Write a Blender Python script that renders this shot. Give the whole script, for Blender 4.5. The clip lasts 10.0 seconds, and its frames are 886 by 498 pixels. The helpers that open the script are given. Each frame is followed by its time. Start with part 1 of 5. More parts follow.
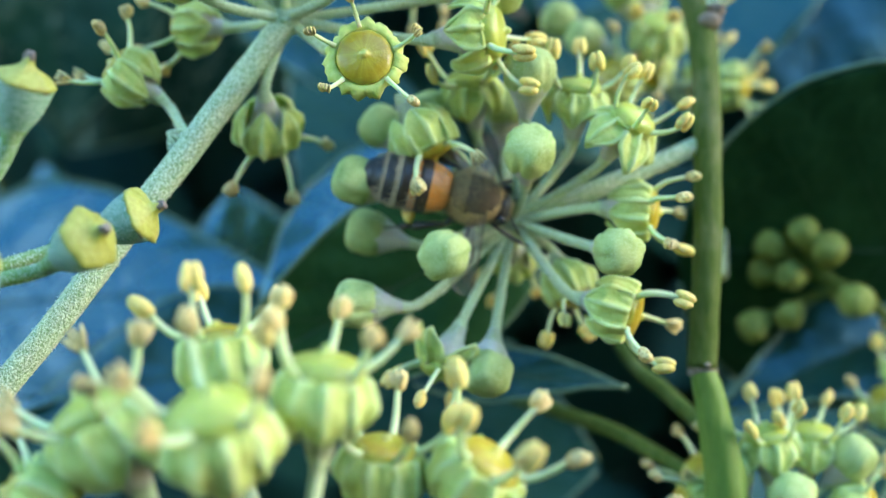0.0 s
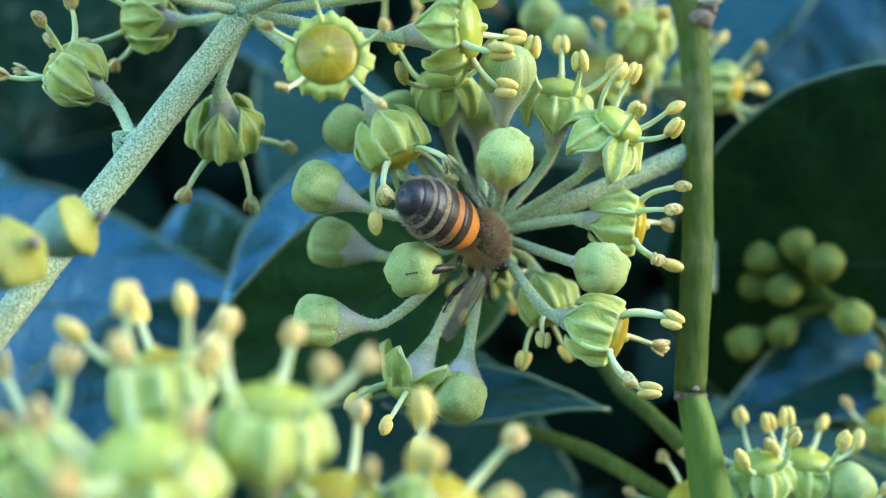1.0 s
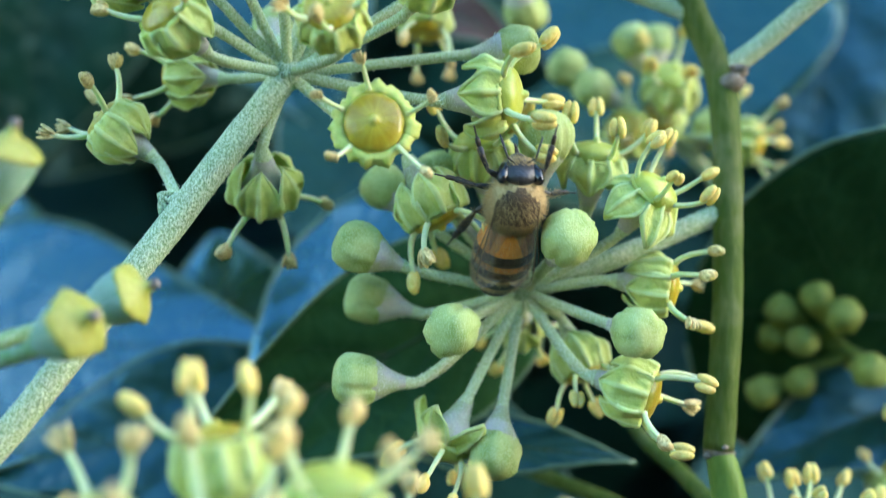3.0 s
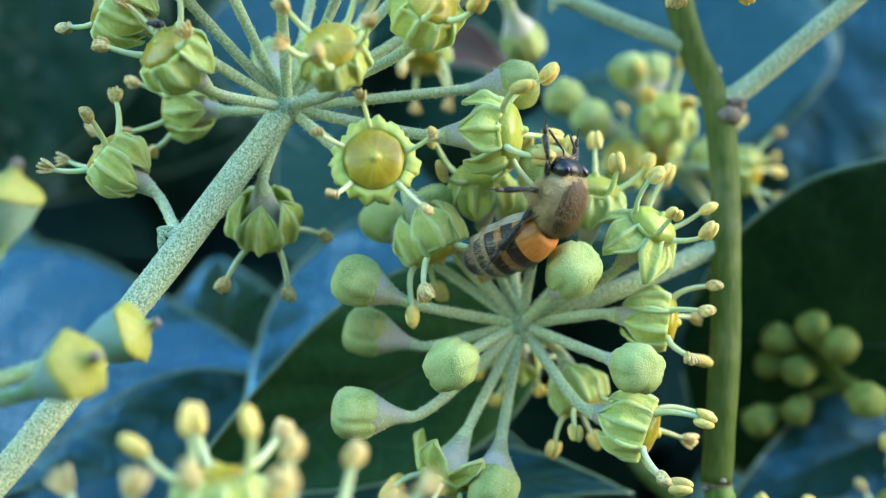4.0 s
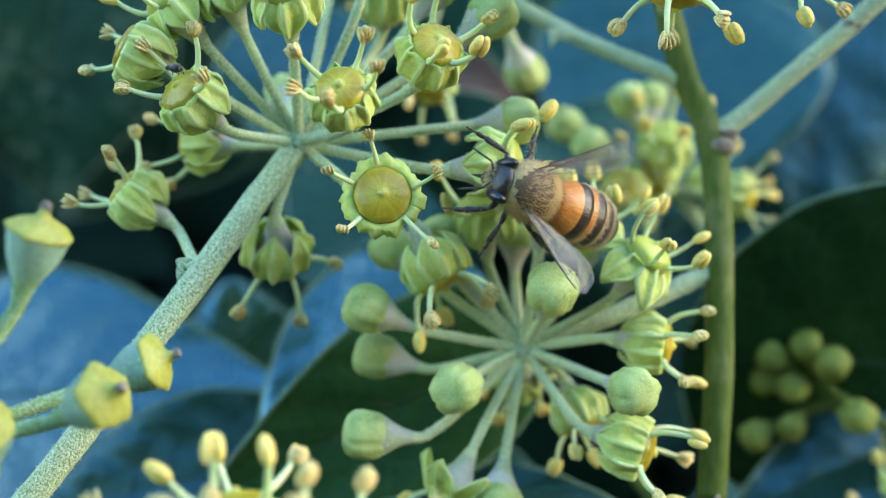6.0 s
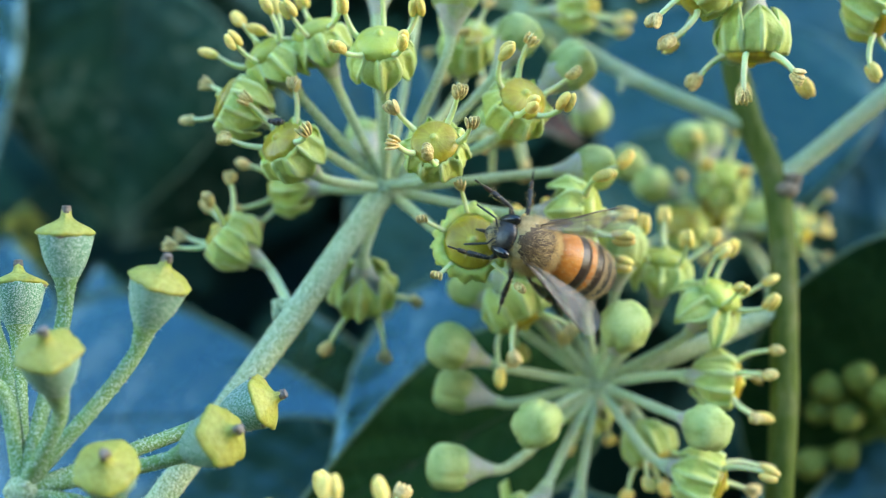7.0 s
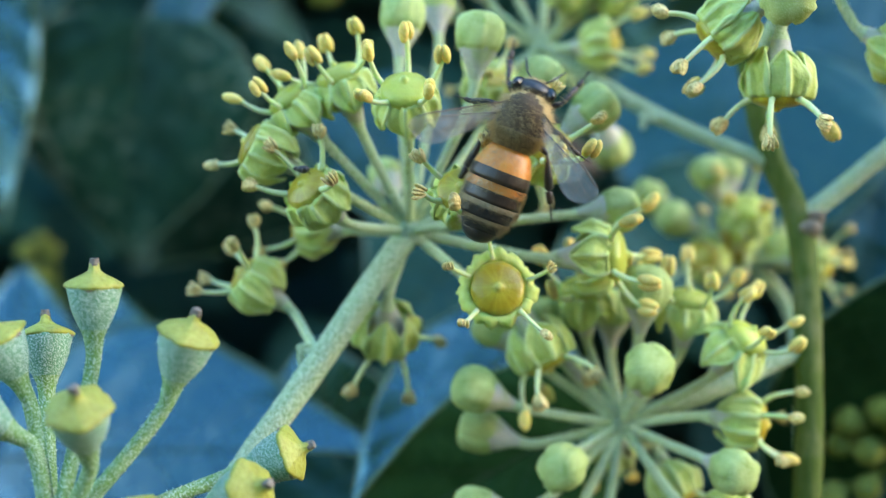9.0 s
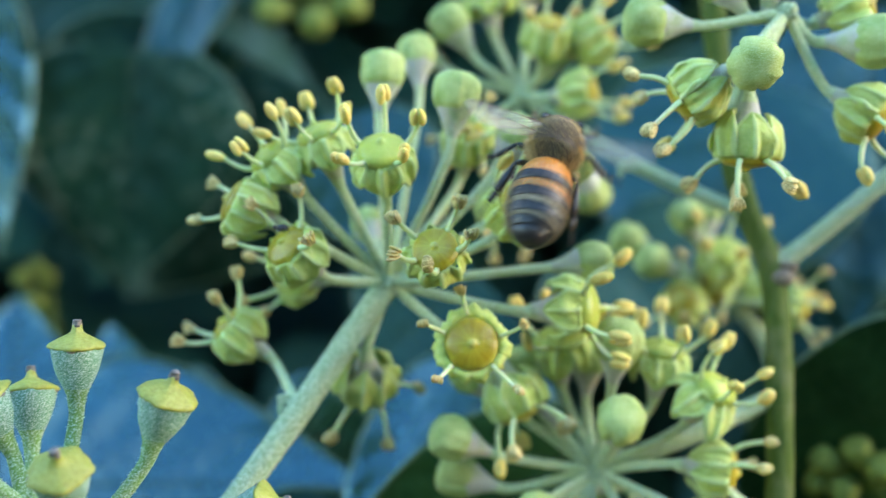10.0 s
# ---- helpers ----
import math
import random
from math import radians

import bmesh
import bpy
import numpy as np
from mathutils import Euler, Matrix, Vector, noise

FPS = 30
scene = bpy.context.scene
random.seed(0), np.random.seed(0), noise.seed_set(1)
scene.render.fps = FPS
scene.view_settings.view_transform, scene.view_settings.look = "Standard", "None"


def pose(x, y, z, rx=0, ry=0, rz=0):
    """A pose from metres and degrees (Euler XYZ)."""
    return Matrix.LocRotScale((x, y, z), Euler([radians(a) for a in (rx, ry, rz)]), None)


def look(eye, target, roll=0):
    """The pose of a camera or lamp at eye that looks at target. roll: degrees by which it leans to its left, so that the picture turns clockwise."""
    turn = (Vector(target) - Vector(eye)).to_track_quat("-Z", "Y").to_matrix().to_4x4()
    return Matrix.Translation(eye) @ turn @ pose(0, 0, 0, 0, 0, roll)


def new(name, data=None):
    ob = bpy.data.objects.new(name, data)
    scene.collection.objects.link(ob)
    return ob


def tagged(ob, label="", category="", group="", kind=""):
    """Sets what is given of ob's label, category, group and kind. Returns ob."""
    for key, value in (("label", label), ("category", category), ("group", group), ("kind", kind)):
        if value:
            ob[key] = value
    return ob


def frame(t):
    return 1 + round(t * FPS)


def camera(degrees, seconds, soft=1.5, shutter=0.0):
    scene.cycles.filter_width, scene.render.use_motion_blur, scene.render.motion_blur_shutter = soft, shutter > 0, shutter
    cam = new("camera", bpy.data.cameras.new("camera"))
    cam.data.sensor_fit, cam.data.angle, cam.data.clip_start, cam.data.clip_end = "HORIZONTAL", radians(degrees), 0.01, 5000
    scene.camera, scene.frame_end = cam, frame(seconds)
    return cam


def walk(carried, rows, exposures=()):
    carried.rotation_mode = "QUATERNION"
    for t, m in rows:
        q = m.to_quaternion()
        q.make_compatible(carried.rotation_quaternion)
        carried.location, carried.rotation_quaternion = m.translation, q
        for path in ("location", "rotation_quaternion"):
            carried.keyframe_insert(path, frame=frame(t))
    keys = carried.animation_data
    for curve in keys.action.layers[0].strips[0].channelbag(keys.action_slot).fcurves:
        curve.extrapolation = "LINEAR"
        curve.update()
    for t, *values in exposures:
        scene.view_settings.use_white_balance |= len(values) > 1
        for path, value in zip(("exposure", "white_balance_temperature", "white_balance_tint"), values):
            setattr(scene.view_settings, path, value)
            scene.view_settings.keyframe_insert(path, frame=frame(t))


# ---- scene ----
cam = camera(40, 10.0, soft=1.1, shutter=0.4)
cam.data.dof.use_dof = True
cam.data.dof.focus_distance = 0.0930
cam.data.dof.aperture_fstop = 16.0
PATH = [
    (0, look((0.00561, -0.10428, 0.99113), (-0.00300, -0.00488, 0.99787), 0.11)),
    (0.5, look((0.00589, -0.09845, 0.99180), (-0.00391, 0.00090, 0.99758), 0.27)),
    (1, look((0.00603, -0.09664, 0.99305), (-0.00120, 0.00289, 0.99946), 0.52)),
    (1.5, look((0.00596, -0.09725, 0.99309), (-0.00129, 0.00227, 0.99969), 0.85)),
    (2, look((0.00488, -0.09824, 0.99495), (-0.00198, 0.00132, 1.00126), 0.68)),
    (2.5, look((0.00318, -0.09905, 0.99528), (-0.00320, 0.00054, 1.00170), 0.74)),
    (3, look((0.00152, -0.09880, 0.99758), (-0.00409, 0.00083, 1.00411), 1.14)),
    (3.2, look((0.00136, -0.09886, 0.99948), (-0.00410, 0.00082, 1.00529), 1.36)),
    (4.5, look((0.00073, -0.09991, 0.99973), (-0.00403, -0.00034, 1.00766), 1.13)),
    (5, look((0.00022, -0.10151, 1.00370), (-0.00528, -0.00194, 1.01119), 1.00)),
    (5.2, look((-0.00029, -0.10191, 1.00334), (-0.00524, -0.00230, 1.01068), 0.65)),
    (6.3, look((0.00176, -0.10560, 1.00137), (-0.00431, -0.00605, 1.00866), 1.07)),
    (6.5, look((0.00116, -0.10702, 1.00206), (-0.00592, -0.00757, 1.00976), 0.65)),
    (7, look((-0.00464, -0.10949, 1.00434), (-0.01101, -0.00998, 1.01193), 1.17)),
    (7.5, look((-0.00401, -0.10994, 1.00318), (-0.01017, -0.01047, 1.01136), 0.76)),
    (8, look((-0.00449, -0.10964, 1.00469), (-0.01085, -0.01015, 1.01253), 0.92)),
    (8.5, look((-0.00492, -0.10887, 1.00514), (-0.01152, -0.00941, 1.01312), 0.98)),
    (9, look((-0.00635, -0.10977, 1.00808), (-0.01316, -0.01028, 1.01564), 0.96)),
    (9.5, look((-0.00700, -0.11127, 1.01074), (-0.01396, -0.01179, 1.01817), 1.22)),
    (10, look((-0.00369, -0.11253, 1.01300), (-0.01103, -0.01306, 1.02016), 1.16)),
]
walk(cam, PATH, exposures=[(0.0, 3.04, 7300, 4), (3.2, 3.07, 7450, 4), (6.3, 2.98, 7950, 5), (10.0, 2.92, 7950, 5)])

# ---- light: open shade under a clear blue sky, sun low and diffused ----
world = bpy.data.worlds.new("sky")
scene.world = world
world.use_nodes = True
wn = world.node_tree.nodes
sky = wn.new("ShaderNodeTexSky")
sky.sky_type = "NISHITA"
sky.sun_disc = False
sky.sun_elevation = radians(31)
sky.sun_rotation = radians(96)
sky.air_density, sky.dust_density, sky.ozone_density = 1.0, 0.8, 3.0
wn["Background"].inputs["Strength"].default_value = 0.15
deeper = wn.new("ShaderNodeHueSaturation")
deeper.inputs["Saturation"].default_value = 1.3
world.node_tree.links.new(sky.outputs["Color"], deeper.inputs["Color"])
world.node_tree.links.new(deeper.outputs["Color"], wn["Background"].inputs["Color"])
sun_data = bpy.data.lights.new("sun", "SUN")
sun_data.energy = 0.10
sun_data.angle = radians(50)
sun_data.color = (1.0, 0.88, 0.66)
sun = new("sun", sun_data)
sun.matrix_basis = look((-1.5, -0.15, 1.9), (0, 0, 1))

# ---- materials ----
CM = 0.01


def material(name, rough=0.5, spec=0.5, sss=0.0):
    m = bpy.data.materials.new(name)
    m.use_nodes = True
    b = m.node_tree.nodes["Principled BSDF"]
    b.inputs["Roughness"].default_value = rough
    b.inputs["Specular IOR Level"].default_value = spec
    if sss:
        b.inputs["Subsurface Weight"].default_value = sss
        b.inputs["Subsurface Radius"].default_value = (0.6, 1.0, 0.3)
        b.inputs["Subsurface Scale"].default_value = 0.0012
    return m, m.node_tree.nodes, m.node_tree.links, b


def noise_tex(nodes, links, scale, detail=3.0, rough=0.55, stretch=(1, 1, 1)):
    tc = nodes.new("ShaderNodeTexCoord")
    mp = nodes.new("ShaderNodeMapping")
    mp.inputs["Scale"].default_value = stretch
    links.new(tc.outputs["Object"], mp.inputs["Vector"])
    n = nodes.new("ShaderNodeTexNoise")
    n.inputs["Scale"].default_value, n.inputs["Detail"].default_value, n.inputs["Roughness"].default_value = scale, detail, rough
    links.new(mp.outputs["Vector"], n.inputs["Vector"])
    return n.outputs["Fac"]


def ramp(nodes, links, fac, stops):
    r = nodes.new("ShaderNodeValToRGB")
    while len(r.color_ramp.elements) < len(stops):
        r.color_ramp.elements.new(0.5)
    for e, (p, c) in zip(r.color_ramp.elements, stops):
        e.position, e.color = p, (*c, 1)
    links.new(fac, r.inputs["Fac"])
    return r.outputs["Color"]


def blend(nodes, links, fac, a, b, kind="MIX"):
    x = nodes.new("ShaderNodeMix")
    x.data_type, x.blend_type = "RGBA", kind
    for key, value in (("Factor", fac), ("A", a), ("B", b)):
        sock = [s for s in x.inputs if s.name == key and s.type == ("VALUE" if key == "Factor" else "RGBA")][0]
        if isinstance(value, (int, float)):
            sock.default_value = value
        elif isinstance(value, tuple):
            sock.default_value = (*value, 1)
        else:
            links.new(value, sock)
    return [s for s in x.outputs if s.type == "RGBA"][0]


def bump(nodes, links, b, fac, strength, dist):
    n = nodes.new("ShaderNodeBump")
    n.inputs["Strength"].default_value, n.inputs["Distance"].default_value = strength, dist
    links.new(fac, n.inputs["Height"])
    links.new(n.outputs["Normal"], b.inputs["Normal"])


def per_object(nodes, links, colour, spread=0.25):
    """Each object a little lighter or darker than the next, and a little more yellow."""
    o = nodes.new("ShaderNodeObjectInfo")
    h = nodes.new("ShaderNodeHueSaturation")
    a = nodes.new("ShaderNodeMapRange")
    a.inputs["To Min"].default_value, a.inputs["To Max"].default_value = 1 - spread, 1 + spread
    links.new(o.outputs["Random"], a.inputs["Value"])
    links.new(a.outputs["Result"], h.inputs["Value"])
    links.new(colour, h.inputs["Color"])
    return h.outputs["Color"]


def surface(name, big, fine, rough=0.5, spec=0.4, sss=0.0, big_scale=300, fine_scale=3000, mix=0.5, relief=0.4, depth=0.0002, spread=0.12, stretch=(1, 1, 1)):
    """Two noises, one broad and one fine, each with its own colours, and a fine relief."""
    m, n, l, b = material(name, rough, spec, sss)
    c1 = ramp(n, l, noise_tex(n, l, big_scale, 3, 0.6), big)
    f2 = noise_tex(n, l, fine_scale, 2, 0.6, stretch)
    c2 = ramp(n, l, f2, fine)
    c = blend(n, l, mix, c1, c2)
    l.new(per_object(n, l, c, spread), b.inputs["Base Color"])
    bump(n, l, b, f2, relief, depth)
    return m


def grey(v):
    return (v, v, v)


# stalks under a felt of pale hairs: white specks on green
def felted(name, green, hair, low, high, rough=0.75, fine=6200, relief=0.45, tint=None):
    m, n, l, b = material(name, rough, 0.25, 0.1)
    f2 = noise_tex(n, l, fine, 2, 0.7)
    broad = noise_tex(n, l, 220, 3, 0.6)
    base = ramp(n, l, broad, [(0.3, tuple(0.75 * g for g in green)), (0.7, green)])
    if tint:  # broad patches of another tone
        base = blend(n, l, ramp(n, l, noise_tex(n, l, 460, 2, 0.5), [(0.36, grey(0)), (0.56, grey(1))]), base, tint)
    mask = ramp(n, l, f2, [(low, grey(0)), (high, grey(1))])
    l.new(per_object(n, l, blend(n, l, mask, base, hair), 0.1), b.inputs["Base Color"])
    bump(n, l, b, f2, relief, 0.0003)
    return m


STALK = felted("felted_stalk", (0.26, 0.40, 0.17), (0.68, 0.76, 0.52), 0.38, 0.64, 0.75, 5800, 0.8)
PEDICEL = felted("flower_stalk", (0.45, 0.55, 0.22), (0.75, 0.80, 0.53), 0.36, 0.68, 0.75, 6000, 0.6)
CALYX = felted("felted_calyx", (0.41, 0.47, 0.21), (0.64, 0.65, 0.49), 0.42, 0.80, 0.75, 7600, 0.4, (0.51, 0.46, 0.40))
FRUIT = felted("powdery_fruit", (0.10, 0.29, 0.15), (0.58, 0.69, 0.62), 0.44, 0.64, 0.5, 9000, 0.35)
FRUIT_STALK = felted("fruit_stalk", (0.17, 0.33, 0.08), (0.52, 0.64, 0.50), 0.46, 0.66, 0.65)
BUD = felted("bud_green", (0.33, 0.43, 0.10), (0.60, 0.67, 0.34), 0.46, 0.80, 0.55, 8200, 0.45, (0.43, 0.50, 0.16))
# bud colour darkened to stand in for shade on the hidden clusters
BUD_SHADED = felted("bud_shade_tone", (0.21, 0.25, 0.045), (0.34, 0.38, 0.10), 0.45, 0.85, 0.6, 5000, 0.3)
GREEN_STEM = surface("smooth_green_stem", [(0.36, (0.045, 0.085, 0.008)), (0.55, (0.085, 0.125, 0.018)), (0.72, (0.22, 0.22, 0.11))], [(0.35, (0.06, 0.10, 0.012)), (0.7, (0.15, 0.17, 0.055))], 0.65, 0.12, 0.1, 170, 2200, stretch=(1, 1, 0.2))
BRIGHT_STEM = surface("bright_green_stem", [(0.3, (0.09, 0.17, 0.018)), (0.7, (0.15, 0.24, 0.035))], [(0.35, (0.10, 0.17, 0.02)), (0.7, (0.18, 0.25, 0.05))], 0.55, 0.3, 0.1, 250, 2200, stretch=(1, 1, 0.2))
BARK = surface("corky_node", [(0.3, (0.12, 0.09, 0.06)), (0.7, (0.28, 0.22, 0.16))], [(0.35, (0.15, 0.11, 0.08)), (0.7, (0.38, 0.33, 0.26))], 0.85, 0.2, 0, 400, 2500, relief=0.8)
HAIR = surface("felt_hair", [(0.3, (0.66, 0.71, 0.50)), (0.7, (0.78, 0.82, 0.62))], [(0.3, (0.66, 0.71, 0.50)), (0.7, (0.82, 0.85, 0.68))], 0.7, 0.25, 0, 600, 4000, relief=0.1)
PETAL = surface("petal_green", [(0.3, (0.39, 0.47, 0.095)), (0.75, (0.52, 0.58, 0.16))], [(0.3, (0.40, 0.48, 0.105)), (0.7, (0.59, 0.63, 0.21))], 0.55, 0.28, 0.25, 420, 2600, relief=0.5)
PETAL_RIB = surface("petal_rib_pale", [(0.3, (0.46, 0.56, 0.18)), (0.75, (0.58, 0.66, 0.27))], [(0.3, (0.46, 0.56, 0.20)), (0.7, (0.61, 0.69, 0.31))], 0.55, 0.28, 0.25, 420, 2600, relief=0.2)
FILAMENT = surface("filament_cream", [(0.3, (0.520, 0.600, 0.272)), (0.7, (0.660, 0.710, 0.374))], [(0.3, (0.540, 0.620, 0.289)), (0.7, (0.700, 0.740, 0.425))], 0.5, 0.35, 0.3, 500, 3000, relief=0.1)
ANTHER = surface("anther_yellow", [(0.3, (0.76, 0.53, 0.12)), (0.7, (0.86, 0.65, 0.22))], [(0.3, (0.72, 0.48, 0.10)), (0.7, (0.90, 0.72, 0.30))], 0.65, 0.2, 0.2, 500, 4200, relief=0.5)
ANTHER_OLD = surface("anther_dried", [(0.3, (0.62, 0.43, 0.14)), (0.7, (0.80, 0.61, 0.25))], [(0.35, (0.36, 0.22, 0.07)), (0.60, (0.84, 0.68, 0.33))], 0.75, 0.2, 0.1, 700, 4200, mix=0.6, relief=0.8)
CAP = surface("cap_yellow", [(0.3, (0.28, 0.28, 0.045)), (0.7, (0.38, 0.375, 0.07))], [(0.28, (0.15, 0.15, 0.03)), (0.45, (0.32, 0.315, 0.06)), (0.7, (0.43, 0.42, 0.12))], 0.5, 0.35, 0.2, 380, 2600, relief=0.4)
TIP = surface("withered_tip", [(0.3, (0.16, 0.13, 0.10)), (0.7, (0.32, 0.28, 0.22))], [(0.3, (0.08, 0.06, 0.06)), (0.7, (0.32, 0.28, 0.25))], 0.85, 0.2, 0, 600, 3500, relief=0.6)


def disc_material(name, rim, ring, mid, heart):
    """Nectar disc, moist: a pale heart, then ochre darkening to a brown ring, with streaks running out and yellow grains."""
    m, n, l, b = material(name, 0.30, 0.45, 0.2)
    tc = n.new("ShaderNodeTexCoord")
    sep = n.new("ShaderNodeSeparateXYZ")
    l.new(tc.outputs["Object"], sep.inputs["Vector"])
    ang = n.new("ShaderNodeMath")
    ang.operation = "ARCTAN2"
    l.new(sep.outputs["Y"], ang.inputs[0]), l.new(sep.outputs["X"], ang.inputs[1])
    flat = n.new("ShaderNodeCombineXYZ")
    l.new(sep.outputs["X"], flat.inputs["X"]), l.new(sep.outputs["Y"], flat.inputs["Y"])
    far = n.new("ShaderNodeVectorMath")
    far.operation = "LENGTH"
    l.new(flat.outputs[0], far.inputs[0])
    blot = noise_tex(n, l, 900, 3, 0.6)
    reach = n.new("ShaderNodeMath")
    reach.operation = "MULTIPLY_ADD"
    reach.inputs[1].default_value = 1 / 0.0020
    l.new(far.outputs["Value"], reach.inputs[0])
    shift = n.new("ShaderNodeMath")
    shift.operation = "MULTIPLY_ADD"
    shift.inputs[1].default_value, shift.inputs[2].default_value = 0.5, -0.25
    l.new(blot, shift.inputs[0]), l.new(shift.outputs[0], reach.inputs[2])
    c1 = ramp(n, l, reach.outputs[0], [(0.08, heart), (0.22, mid), (0.62, ring), (0.82, ring), (1.0, rim)])
    comb = n.new("ShaderNodeCombineXYZ")
    l.new(ang.outputs[0], comb.inputs["X"])
    st = n.new("ShaderNodeTexNoise")
    st.inputs["Scale"].default_value, st.inputs["Detail"].default_value = 3.4, 2.0
    l.new(comb.outputs[0], st.inputs["Vector"])
    c2 = ramp(n, l, st.outputs["Fac"], [(0.35, ring), (0.68, mid)])
    l.new(per_object(n, l, blend(n, l, 0.5, c1, c2), 0.15), b.inputs["Base Color"])
    bump(n, l, b, noise_tex(n, l, 1700, 3, 0.6), 0.4, 0.0002)
    return m


DISC = disc_material("nectar_disc", (0.47, 0.46, 0.085), (0.37, 0.245, 0.015), (0.55, 0.455, 0.05), (0.62, 0.61, 0.20))
DISC_GREEN = disc_material("nectar_disc_young", (0.38, 0.44, 0.09), (0.40, 0.42, 0.06), (0.48, 0.49, 0.09), (0.52, 0.56, 0.18))



def leaf_material(name, dark, light, vein, rough, spec=0.5):
    m, n, l, b = material(name, rough, spec)
    b.inputs["Specular Tint"].default_value = (0.30, 0.72, 1.0, 1)  # gloss tinted blue so the reflected sky looks bluer
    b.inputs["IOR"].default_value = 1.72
    broad = ramp(n, l, noise_tex(n, l, 60, 4, 0.6), [(0.3, dark), (0.75, light)])
    tc = n.new("ShaderNodeTexCoord")
    vo = n.new("ShaderNodeTexVoronoi")
    vo.feature = "DISTANCE_TO_EDGE"
    vo.inputs["Scale"].default_value = 260
    l.new(tc.outputs["Object"], vo.inputs["Vector"])
    net = ramp(n, l, vo.outputs["Distance"], [(0.0, grey(0.35)), (0.10, grey(0))])
    l.new(per_object(n, l, blend(n, l, net, broad, vein), 0.25), b.inputs["Base Color"])
    f2 = noise_tex(n, l, 900, 3, 0.6)
    rr = ramp(n, l, noise_tex(n, l, 110, 3, 0.6), [(0.3, grey(rough * 0.8)), (0.7, grey(min(1, rough * 1.4)))])
    l.new(rr, b.inputs["Roughness"])
    wide = noise_tex(n, l, 120, 3, 0.6)
    add = n.new("ShaderNodeMath")
    add.operation = "MULTIPLY_ADD"
    add.inputs[1].default_value = 5.0
    l.new(wide, add.inputs[0]), l.new(f2, add.inputs[2])
    bump(n, l, b, add.outputs[0], 0.65, 0.0003)
    return m


# copies of one leaf, gloss weakened so shaded ones show less sky
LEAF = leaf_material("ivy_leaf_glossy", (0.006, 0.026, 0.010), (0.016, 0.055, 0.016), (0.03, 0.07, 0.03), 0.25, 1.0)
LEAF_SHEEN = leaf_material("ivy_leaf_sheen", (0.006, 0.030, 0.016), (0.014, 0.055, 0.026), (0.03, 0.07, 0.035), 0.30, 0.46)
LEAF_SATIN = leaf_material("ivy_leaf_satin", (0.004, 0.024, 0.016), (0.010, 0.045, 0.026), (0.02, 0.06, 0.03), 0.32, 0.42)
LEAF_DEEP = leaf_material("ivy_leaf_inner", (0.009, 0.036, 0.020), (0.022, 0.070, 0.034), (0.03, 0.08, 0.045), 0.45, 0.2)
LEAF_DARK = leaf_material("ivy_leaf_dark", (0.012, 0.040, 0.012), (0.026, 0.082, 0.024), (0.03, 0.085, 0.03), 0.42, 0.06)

def flecked(m):
    """A leaf with pale flecks gathered in patches."""
    n, l = m.node_tree.nodes, m.node_tree.links
    b = n["Principled BSDF"]
    old = b.inputs["Base Color"].links[0].from_socket
    spots = ramp(n, l, noise_tex(n, l, 420, 3, 0.7), [(0.50, grey(0)), (0.62, grey(0.8))])
    where = ramp(n, l, noise_tex(n, l, 45, 2, 0.5), [(0.44, grey(0)), (0.60, grey(1))])
    both = n.new("ShaderNodeMath")
    both.operation = "MULTIPLY"
    l.new(spots, both.inputs[0]), l.new(where, both.inputs[1])
    l.new(blend(n, l, both.outputs[0], old, (0.15, 0.20, 0.13)), b.inputs["Base Color"])
    return m


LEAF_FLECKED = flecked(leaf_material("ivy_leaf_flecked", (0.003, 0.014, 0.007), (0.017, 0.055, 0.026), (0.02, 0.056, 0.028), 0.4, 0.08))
WITHERED = surface("withered_leaf", [(0.3, (0.05, 0.022, 0.018)), (0.7, (0.12, 0.055, 0.045))], [(0.3, (0.04, 0.02, 0.016)), (0.7, (0.17, 0.09, 0.07))], 0.75, 0.2, 0, 300, 2000, relief=0.8)
VEIN = surface("leaf_vein_pale", [(0.3, (0.010, 0.034, 0.014)), (0.7, (0.020, 0.060, 0.022))], [(0.3, (0.010, 0.034, 0.014)), (0.7, (0.026, 0.07, 0.028))], 0.5, 0.3, 0, 300, 2000)
MARGIN = surface("leaf_margin_pale", [(0.3, (0.06, 0.12, 0.07)), (0.7, (0.10, 0.18, 0.10))], [(0.3, (0.06, 0.12, 0.07)), (0.7, (0.12, 0.20, 0.11))], 0.4, 0.5, 0, 300, 2000)
EARTH = surface("hedge_earth", [(0.3, (0.015, 0.013, 0.010)), (0.7, (0.045, 0.038, 0.028))], [(0.3, (0.012, 0.010, 0.008)), (0.7, (0.06, 0.05, 0.04))], 0.95, 0.1, 0, 8, 120, relief=0.6, depth=0.01)
# near-black: the deep shade between hedge leaves is put into this colour
HEDGE_DARK = surface("hedge_dark_tone", [(0.3, (0.008, 0.016, 0.007)), (0.7, (0.022, 0.040, 0.016))], [(0.3, (0.006, 0.012, 0.006)), (0.7, (0.03, 0.05, 0.02))], 0.9, 0.1, 0, 12, 90, relief=0.8, depth=0.02)

